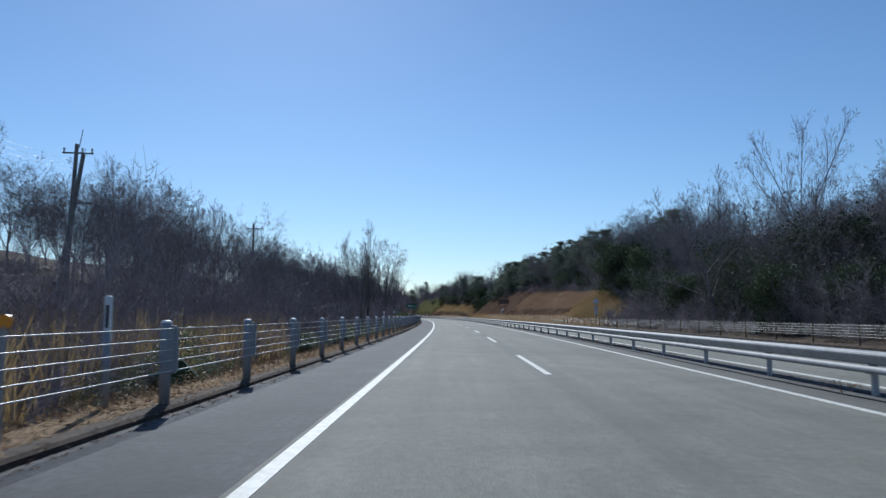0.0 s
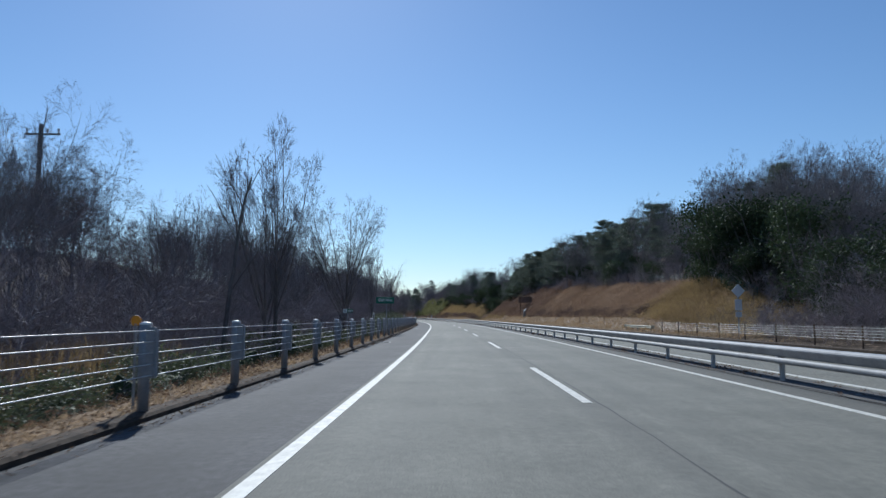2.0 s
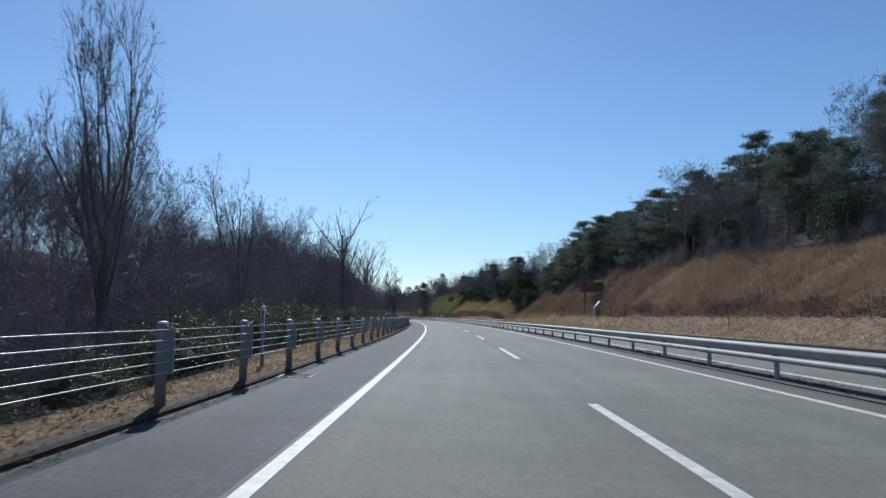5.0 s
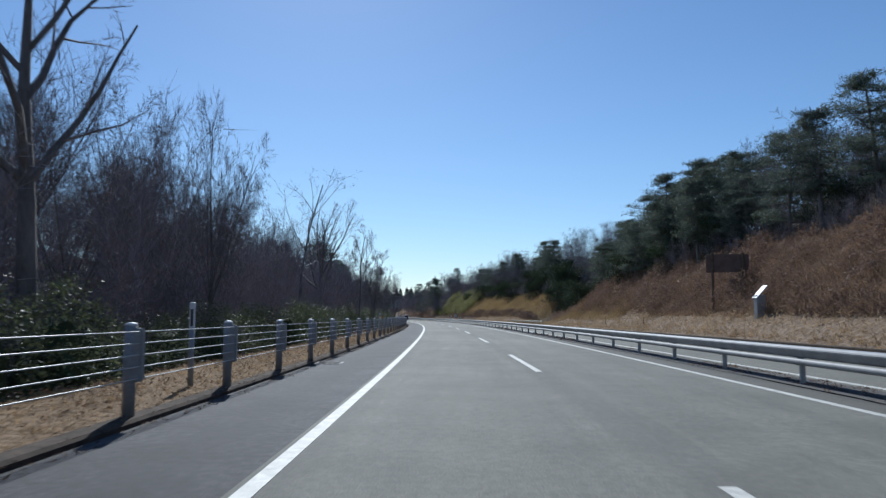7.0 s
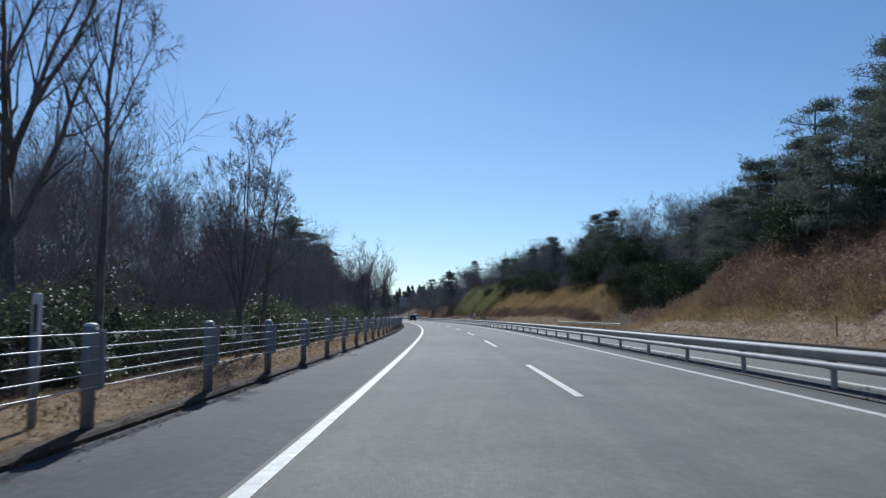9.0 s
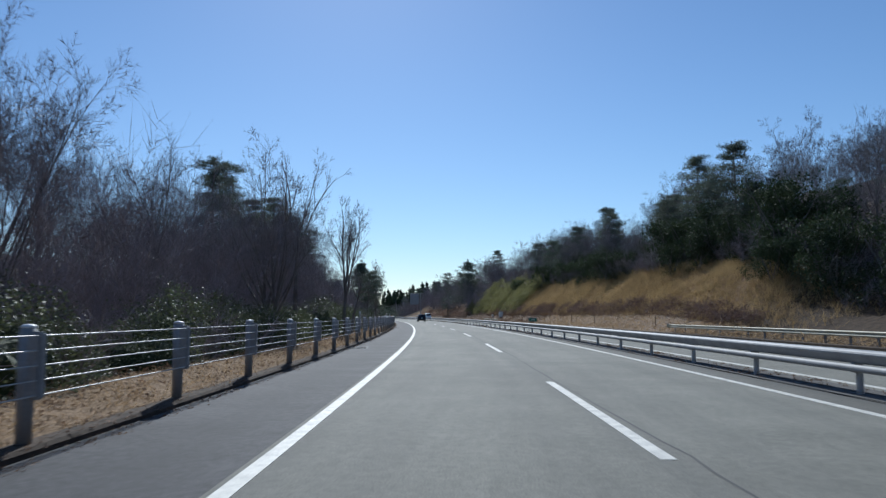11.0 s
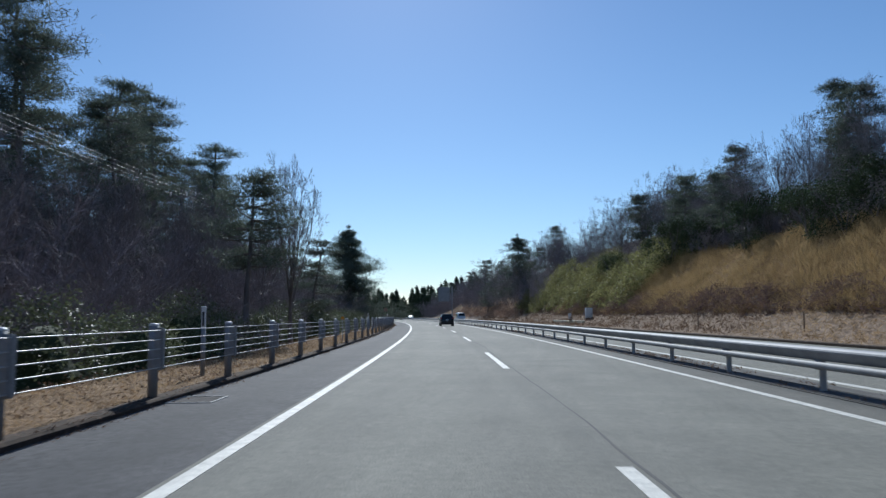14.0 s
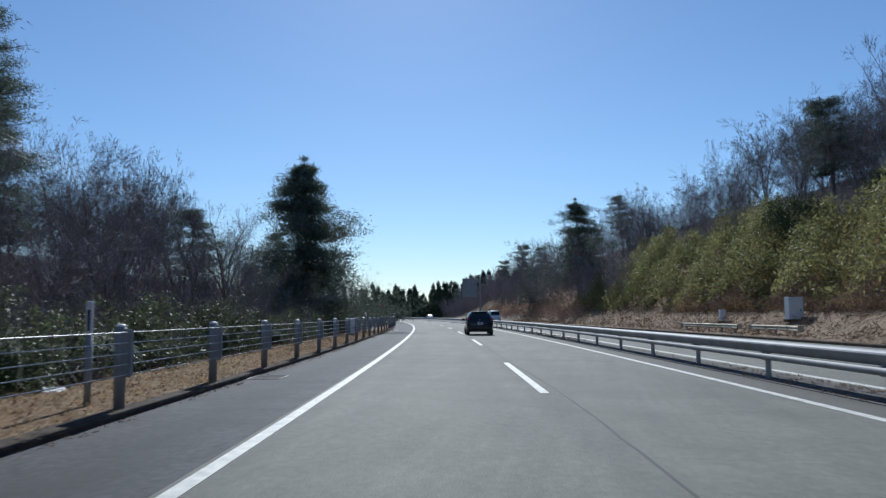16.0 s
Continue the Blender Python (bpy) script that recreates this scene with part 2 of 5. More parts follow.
def smooth(a, b, v):
    t = np.clip((np.asarray(v, float) - a) / (b - a), 0, 1)
    return t * t * (3 - 2 * t)


def wave(s, l, k, seed=0.0):
    """Gentle uneven ground."""
    return (np.sin(s * k + seed) * np.cos(l * k * 1.31 + seed * 2) + np.sin(s * k * 2.3 + l * k * 1.7 + seed * 3) * 0.5 + np.sin(s * k * 0.37 - l * k * 0.6 + seed) * 0.8) / 2.3


def bank_at(s):
    """How much of a cut bank there is on the far side."""
    s = np.asarray(s, float)
    return np.clip(smooth(70, 100, s) * (1 - smooth(238, 256, s)) + smooth(266, 290, s) * (1 - smooth(520, 600, s)), 0, 1)


def ground_z(s, l):
    s, l = np.broadcast_arrays(np.asarray(s, float), np.asarray(l, float))
    d = -l
    dip = -0.4 - 1.0 * (1 - smooth(80, 120, s))
    brow = 6.55 + 1.35 * smooth(90, 130, s)
    left = 0.08 + (dip - 0.08) * smooth(brow, brow + 3.5, d) + 0.26 * np.clip(d - 15, 0, 35) + 0.06 * np.clip(d - 50, 0, 60)
    left = left + wave(s, l, 0.11, 1.0) * 0.8 * smooth(9, 25, d) + wave(s, l, 1.3, 4.0) * 0.03 * smooth(6.3, 7.2, d)
    crest = np.interp(s, [70, 130, 160, 250, 285, 310, 340], [5.0, 5.2, 6.2, 6.2, 5.3, 5.7, 6.6])
    bank = np.interp(l, [13.9, 15.3, 17.6], [-0.02, 0.25, 1.5]) + (crest - 1.5) * np.interp(l, [17.6, 23.5], [0, 1]) + np.interp(l, [23.5, 60, 120], [0, 2.3, 3.3]) + smooth(85, 140, s) * np.interp(l, [23.5, 60, 120], [0, 11.5, 12])
    open_side = np.interp(l, [13.9, 16, 20, 45, 90, 400], [-0.02, 0.05, 0.5, 6.5, 8, 9])
    w = bank_at(s)
    right = bank * w + open_side * (1 - w) + wave(s, l, 0.13, 2.0) * 0.9 * smooth(18, 30, l) + wave(s, l, 1.1, 3.0) * 0.07 * smooth(14.2, 16, l)
    z = np.where(l < 0, left, right)
    return np.where((l > -6.05) & (l < 13.9), -0.1, z)


def mesh_of(name, verts, faces, material, smooth_faces=False):
    me = bpy.data.meshes.new(name)
    me.from_pydata(verts.tolist() if isinstance(verts, np.ndarray) else verts, [], faces.tolist() if isinstance(faces, np.ndarray) else faces)
    me.materials.append(material)
    if smooth_faces:
        me.polygons.foreach_set("use_smooth", [True] * len(me.polygons))
    me.update()
    return me


def thing(name, label, category, m=None, group="", kind=""):
    """An empty at a thing's base, to which its parts are joined."""
    ob = tagged(new(name), label, category, group, kind)
    ob.empty_display_size = 0.1
    if m is not None:
        ob.matrix_world = m
    return ob


def part(name, data, parent, label=""):
    """One mesh under a thing or part, in the parent's own space."""
    ob = new(name, data)
    ob.parent = parent
    return tagged(ob, label)


def finish(name, bm, material, smooth_faces=False):
    me = bpy.data.meshes.new(name)
    bm.to_mesh(me)
    bm.free()
    me.materials.append(material)
    if smooth_faces:
        me.polygons.foreach_set("use_smooth", [True] * len(me.polygons))
    return me


def box(name, size, centre, material, bevel=0.0, tilt=None):
    bm = bmesh.new()
    bmesh.ops.create_cube(bm, size=1)
    bmesh.ops.scale(bm, vec=size, verts=bm.verts)
    if bevel:
        bmesh.ops.bevel(bm, geom=bm.edges[:], offset=bevel, segments=2, affect="EDGES", profile=0.6)
    if tilt is not None:
        bmesh.ops.transform(bm, matrix=tilt, verts=bm.verts)
    bmesh.ops.translate(bm, vec=centre, verts=bm.verts)
    return finish(name, bm, material)


def rod(name, p0, p1, r0, r1, material, sides=12, cap=True):
    v, f = tubes(np.array([[*p0, *p1, r0, r1]], float), sides)
    faces = f.tolist()
    if cap:
        faces += [list(range(sides))[::-1], list(range(sides, 2 * sides))]
    return mesh_of(name, v, faces, material, False)


def tubes(segs, n, tip=False):
    """Tapered tubes round straight pieces; with tip, each runs to a point."""
    segs = np.asarray(segs, float)
    m = len(segs)
    p0, p1, r0, r1 = segs[:, :3], segs[:, 3:6], segs[:, 6], segs[:, 7]
    d = p1 - p0
    d /= np.maximum(np.linalg.norm(d, axis=1, keepdims=True), 1e-9)
    ref = np.where(np.abs(d[:, 2:3]) > 0.9, np.array([[1.0, 0, 0]]), np.array([[0, 0, 1.0]]))
    u = np.cross(d, ref)
    u /= np.maximum(np.linalg.norm(u, axis=1, keepdims=True), 1e-9)
    w = np.cross(d, u)
    a = np.arange(n) * 2 * np.pi / n
    ring = u[:, None, :] * np.cos(a)[None, :, None] + w[:, None, :] * np.sin(a)[None, :, None]
    low = p0[:, None, :] + ring * r0[:, None, None]
    k = np.arange(n)
    if tip:
        v = np.concatenate([low, p1[:, None, :]], 1).reshape(-1, 3)
        base = np.arange(m)[:, None] * (n + 1)
        f = np.stack([base + k, base + (k + 1) % n, np.broadcast_to(base + n, (m, n))], -1).reshape(-1, 3)
        return v, f
    high = p1[:, None, :] + ring * r1[:, None, None]
    v = np.concatenate([low, high], 1).reshape(-1, 3)
    base = np.arange(m)[:, None] * 2 * n
    f = np.stack([base + k, base + (k + 1) % n, base + n + (k + 1) % n, base + n + k], -1).reshape(-1, 4)
    return v, f


def joined(name, groups, material, smooth_faces=False):
    """One mesh out of several (vertices, faces)."""
    verts, faces, n = [], [], 0
    for v, f in groups:
        if len(v):
            verts.append(v)
            faces += (np.asarray(f) + n).tolist()
            n += len(v)
    return mesh_of(name, np.concatenate(verts), faces, material, smooth_faces)


def sweep(name, section, s0, s1, step, material, smooth_faces=False, closed=True):
    """A section of (l, z) points drawn along the road."""
    ss = np.append(np.arange(s0, s1, step), s1)
    sec = np.array(section, float)
    x, y = plan(ss[:, None], sec[None, :, 0])
    v = np.stack([x, y, np.broadcast_to(sec[None, :, 1], x.shape)], -1).reshape(-1, 3)
    n, m = len(sec), len(ss)
    faces = []
    for i in range(m - 1):
        for j in range(n if closed else n - 1):
            k = (j + 1) % n
            faces.append([i * n + j, i * n + k, (i + 1) * n + k, (i + 1) * n + j])
    if closed:
        faces += [list(range(n)), [(m - 1) * n + j for j in range(n)][::-1]]
    return mesh_of(name, v, faces, material, smooth_faces)


# ---- ground and road ----
def build_ground():
    ss = np.concatenate([np.arange(-300, -60, 20), np.arange(-60, 480, 2.0), np.arange(480, 700, 6), np.arange(700, 1590, 30)])
    ll = np.concatenate([[-1100, -700, -450, -300, -220, -160, -120, -95], np.arange(-80, -30, 5), np.arange(-30, -12, 2), np.arange(-12, -6.4, 0.6), [-6.3, -6.06, -5.9, -3, 4, 9, 13.85],
                         np.arange(13.95, 18, 0.45), np.arange(18, 30, 0.9), np.arange(30, 60, 3), np.arange(60, 120, 10), [120, 160, 220, 300, 450, 700, 1100]])
    S, Lg = np.meshgrid(ss, ll, indexing="ij")
    z = ground_z(S, Lg)
    x, y = plan(S, Lg)
    n = len(ll)
    i, j = np.meshgrid(np.arange(len(ss) - 1), np.arange(n - 1), indexing="ij")
    a = i * n + j
    f = np.stack([a, a + 1, a + n + 1, a + n], -1).reshape(-1, 4)
    me = mesh_of("ground", np.stack([x, y, z], -1).reshape(-1, 3), f, GROUND, True)
    cover = np.zeros((len(ss), n, 4))
    cover[..., 3] = 1
    d = -Lg
    wide = 6.4 + 2.0 * smooth(100, 140, S)
    cover[..., 0] = smooth(5.5, 6, d) * (1 - smooth(wide, wide + 1.2, d))
    w = bank_at(S)
    cover[..., 1] = smooth(13, 14, Lg) * (1 - smooth(17.0, 18.6, Lg)) * (0.35 + 0.65 * w)
    cover[..., 2] = smooth(17.0, 18.6, Lg) * (1 - smooth(24, 28, Lg)) * w
    layer = me.color_attributes.new("cover", "FLOAT_COLOR", "POINT")
    layer.data.foreach_set("color", cover.reshape(-1))
    tagged(new("ground", me), "uneven ground with leaf litter, straw and dry grass", "ground", kind="structure")


def build_surface(name, l0, l1, material, label, z=0.0, patches=()):
    ss = np.arange(-120, 1200, 1.5)
    ll = np.arange(l0, l1 + 0.01, (l1 - l0) / max(2, round((l1 - l0) / 0.3)))
    S, Lg = np.meshgrid(ss, ll, indexing="ij")
    x, y = plan(S, Lg)
    n = len(ll)
    i, j = np.meshgrid(np.arange(len(ss) - 1), np.arange(n - 1), indexing="ij")
    a = i * n + j
    me = mesh_of(name, np.stack([x, y, np.full_like(x, z)], -1).reshape(-1, 3), np.stack([a, a + 1, a + n + 1, a + n], -1).reshape(-1, 4), material)
    lane = np.zeros((len(ss), n, 4))
    for c, wdt, deep in patches:
        lane[..., 0] = np.maximum(lane[..., 0], deep * np.exp(-((Lg - c) / wdt) ** 2))
    me.color_attributes.new("lane", "FLOAT_COLOR", "POINT").data.foreach_set("color", lane.reshape(-1))
    return tagged(new(name, me), label, "road", kind="structure")


build_ground()
road = build_surface("road", -3.75, 4.4, ASPHALT, "grey-green worn asphalt carriageway of two lanes", 0.0, ((0.0, 0.25, 0.35), (-3.55, 0.2, 0.3), (3.95, 0.2, 0.85), (4.3, 0.26, 0.95), (-0.85, 0.35, 0.15), (-2.7, 0.35, 0.15), (0.9, 0.35, 0.15), (2.7, 0.35, 0.15)))
shoulder = build_surface("shoulder", -5.8, -3.75, SHOULDER, "darker rough asphalt hard shoulder beside the lane", -0.003, ((-4.6, 0.5, 0.5),))
far_road = build_surface("road_opposite", 5.35, 13.9, ASPHALT, "grey asphalt carriageway of the opposite direction", 0.0)
tagged(new("median_strip", sweep("median_strip", [(4.4, -0.1), (4.4, 0.015), (4.7, 0.05), (5.05, 0.06), (5.35, 0.015), (5.35, -0.1)], -100, 900, 3, EARTH)), "dark earth median strip with weeds under the guardrail", "median", kind="structure")
tagged(new("kerb", sweep("kerb", [(-5.8, -0.1), (-5.8, 0.05), (-5.84, 0.085), (-5.95, 0.095), (-6.08, 0.085), (-6.08, -0.1)], -100, 900, 3, KERB)), "low stained asphalt kerb along the hard shoulder", "kerb", kind="structure")
tagged(new("kerb_opposite", sweep("kerb_opposite", [(13.88, -0.1), (13.88, 0.1), (13.92, 0.13), (14.05, 0.13), (14.1, -0.1)], -100, 900, 3, KERB)), "low stained kerb beside the opposite carriageway", "kerb", kind="structure")
for name, c, w in (("edge_line_left", -3.61, 0.16), ("edge_line_right", 3.61, 0.16), ("edge_line_opposite_near", 5.75, 0.2), ("edge_line_opposite_far", 12.9, 0.2)):
    tagged(new(name, sweep(name, [(c - w / 2, -0.01), (c - w / 2, 0.005), (c + w / 2, 0.005), (c + w / 2, -0.01)], -100, 1000, 2.5, LINE)), "worn white painted edge line on the asphalt", "road marking", kind="structure")


def build_dashes(parent, c):
    for k in range(-4, 38):
        s = 20.0 * k
        me = sweep("lane_dash", [(c - 0.075, -0.01), (c - 0.075, 0.005), (c + 0.075, 0.005), (c + 0.075, -0.01)], s - 8, s, 2, LINE)
        ob = new("lane_dash", me)
        ob.parent = parent


build_dashes(road, 0.0)
for s0, s1, wig, middle in ((8, 62, 0.1, 0.14), (225, 420, 0.13, 0.14), (-60, 470, 0.07, 4.42), (-60, 470, 0.16, 4.72), (-60, 470, 0.1, 5.12)):
    steps = np.arange(s0, s1, 0.8)
    side = middle + wig * np.sin(steps * 0.21) * np.sin(steps * 0.047 + 1) + np.random.default_rng(3).normal(0, 0.012, len(steps))
    width = 0.008 + 0.009 * np.abs(np.sin(steps * 0.33)) + (0.016 * np.abs(np.sin(steps * 0.61 + middle)) if middle > 1 else 0)
    over = 0.0025 if middle < 4.4 else np.interp(side, [4.4, 4.7, 5.05, 5.35], [0.022, 0.056, 0.066, 0.022])
    x0, y0 = plan(steps, side - width)
    x1, y1 = plan(steps, side + width)
    v = np.stack([np.stack([x0, y0, 0 * x0 + over], -1), np.stack([x1, y1, 0 * x1 + over], -1)], 1).reshape(-1, 3)
    k = np.arange(len(steps) - 1) * 2
    tagged(new("asphalt_seam", mesh_of("asphalt_seam", v, np.stack([k, k + 1, k + 3, k + 2], -1), SEAM)), "dark cracked seam along the lane divider" if middle < 4.4 else "dark rough crack along the median strip", "crack", kind="structure")
build_dashes(far_road, 9.3)


# ---- median guardrail ----
def wbeam(c, side, z, h):
    """A corrugated rail section of height h whose folds face to the side."""
    pts = [(0, 0), (0.05, 0.06), (0.05, 0.34), (0.0, 0.44), (0.0, 0.56), (0.05, 0.66), (0.05, 0.94), (0, 1.0)]
    front = [(c + side * (a + 0.0), z + b * h) for a, b in pts]
    back = [(c + side * (a - 0.012), z + b * h) for a, b in pts[::-1]]
    return front + back


def pipe_section(c, z, r, n=10):
    return [(c + r * math.cos(a), z + r * math.sin(a)) for a in np.arange(n) * 2 * math.pi / n]


def build_guardrail():
    rail = thing("guardrail", "galvanised steel median guardrail with two rails on round posts", "guardrail")
    face = [(4.58, 0.525), (4.545, 0.54), (4.505, 0.6), (4.462, 0.665), (4.458, 0.69), (4.47, 0.715), (4.505, 0.738), (4.565, 0.75), (4.63, 0.745), (4.67, 0.715), (4.675, 0.54), (4.65, 0.525)]
    part("rail", sweep("rail", face, -100, 700, 2, RAIL), rail, "deep upper box rail with a bright top")
    part("rail", sweep("rail", pipe_section(4.49, 0.455, 0.06, 14), -100, 700, 2, RAIL, True), rail, "round lower rail")
    post = rod("post", (0, 0, 0), (0, 0, 0.7), 0.055, 0.055, RAILPOST, 12)
    block = box("bracket", (0.12, 0.08, 0.16), (-0.06, 0, 0.46), RAILPOST, 0.01)
    for k in range(-16, 175):
        s = 285.7 + 4.03 * (k - 75)
        ob = part("post", post, rail)
        ob.matrix_world = at(s, 4.62, 0.0)
        ob2 = part("bracket", block, ob)
        ob2.matrix_parent_inverse = Matrix()


build_guardrail()


# ---- cable fence ----
def cable_post_meshes():
    bm = bmesh.new()
    bmesh.ops.create_cone(bm, segments=14, radius1=0.075, radius2=0.075, depth=1.1, cap_ends=True, matrix=pose(0, 0, 0.55))
    pipe = finish("pipe", bm, POSTGREY, True)
    bm = bmesh.new()
    bmesh.ops.create_cube(bm, size=1)
    bmesh.ops.scale(bm, vec=(0.225, 0.13, 0.64), verts=bm.verts)
    bmesh.ops.bevel(bm, geom=bm.edges[:], offset=0.02, segments=2, affect="EDGES")
    bmesh.ops.translate(bm, vec=(0.045, 0, 0.74), verts=bm.verts)
    body = finish("cable_bracket", bm, POSTGREY)
    bm = bmesh.new()
    bmesh.ops.create_uvsphere(bm, u_segments=12, v_segments=6, radius=0.08, matrix=pose(0, 0, 1.1) @ Matrix.Diagonal((1, 1, 0.4, 1)))
    # white instead of post grey: the sunlit highlight on the cap is painted in
    cap = finish("cap", bm, WHITE, True)
    return pipe, body, cap


CABLE_POST = cable_post_meshes()


def cable_fence(label, l, s0, s1, first, heights, ground, slim=False):
    fence = thing("cable_fence", label, "fence")
    pipe, body, cap = CABLE_POST
    thin = rod("post", (0, 0, -0.1), (0, 0, 0.98), 0.045, 0.045, STAKE, 10)
    s = first
    while s < s1:
        if s >= s0:
            ob = part("post", thin if slim else pipe, fence)
            ob.matrix_world = at(s, l, ground)
            if not slim:
                part("cable_bracket", body, ob)
                part("cap", cap, ob, "rounded cap, white for its sunlit highlight")
        s += 4.046
    side = 0.13 if l < 0 else -0.06
    for h in heights:
        part("cable", sweep("cable", pipe_section(l + side, ground + h, 0.0075, 6), s0, s1, 4.0, CABLE, True), fence)
    return fence


cable_fence("grey steel posts with five taut bright steel cables beside the shoulder", -5.98, -60, 620, -14.55 - 4.046 * 11, (0.46, 0.6, 0.74, 0.88, 1.02), 0.08)
cable_fence("thin dark posts with steel cables beside the opposite carriageway", 14.9, -60, 82, -60 + 2.4, (0.4, 0.52, 0.64, 0.76, 0.88), 0.05, True)

# ---- plants ----
rng = np.random.default_rng(7)


def unit(v):
    x, y, z = v
    n = max(math.sqrt(x * x + y * y + z * z), 1e-9)
    return np.array((x / n, y / n, z / n))


def aside(d, angle, spin):
    """d bent by an angle, towards a side given by spin."""
    x, y, z = (float(q) for q in d)
    ux, uy, uz = (0.0, z, -y) if abs(z) > 0.9 else (y, -x, 0.0)
    n = max(math.sqrt(ux * ux + uy * uy + uz * uz), 1e-9)
    ux, uy, uz = ux / n, uy / n, uz / n
    wx, wy, wz = y * uz - z * uy, z * ux - x * uz, x * uy - y * ux
    c, a, b = math.cos(angle), math.sin(angle) * math.cos(spin), math.sin(angle) * math.sin(spin)
    return unit((x * c + ux * a + wx * b, y * c + uy * a + wy * b, z * c + uz * a + wz * b))


def grow(r, p, d, length, radius, level, rules, out):
    """A limb of crooked pieces that carries smaller limbs; out gathers the pieces level by level."""
    rule = rules[level]
    n, wander, lift = rule["pieces"], rule["wander"], rule["lift"]
    last = level == len(rules) - 1
    step, spin = length / n, r.uniform(0, 6.28)
    kids = rule.get("kids", 0)
    spots = np.sort(r.uniform(rule.get("from", 0.25), 1.0, kids)) if kids else []
    k = 0
    for i in range(n):
        e = r.normal(0, wander, 3).tolist()
        d = unit((d[0] + e[0], d[1] + e[1], d[2] + e[2] + lift))
        r0 = radius * (1 - 0.75 * i / n)
        r1 = radius * (1 - 0.75 * (i + 1) / n)
        q = p + d * step
        out[level].append((*p, *q, r0, r1))
        if not last:
            while k < len(spots) and spots[k] <= (i + 1) / n:
                f = spots[k] * n - i
                spin += 2.4 + r.normal(0, 0.4)
                size = rule["ratio"] * length * (1.15 - 0.55 * spots[k]) * r.uniform(0.75, 1.2)
                bend = rule["angle"] * (math.sqrt(r.uniform(0.01, 1.0)) if rule["fan"] is not None else r.uniform(0.75, 1.25))
                if rule["fan"] is not None:
                    size = rule["ratio"] * length * (1 - rule["fan"] * (bend / rule["angle"]) ** 2) * r.uniform(0.88, 1.06)
                grow(r, p + d * step * f, aside(d, bend, spin), size, max(r0 * rule.get("thin", 0.5), 0.006), level + 1, rules, out)
                k += 1
        p = q


def limb(pieces, wander, lift, kids=0, ratio=0.5, angle=0.5, thin=0.5, begin=0.25, fan=None):
    return {"pieces": pieces, "wander": wander, "lift": lift, "kids": kids, "ratio": ratio, "angle": angle, "thin": thin, "from": begin, "fan": fan}


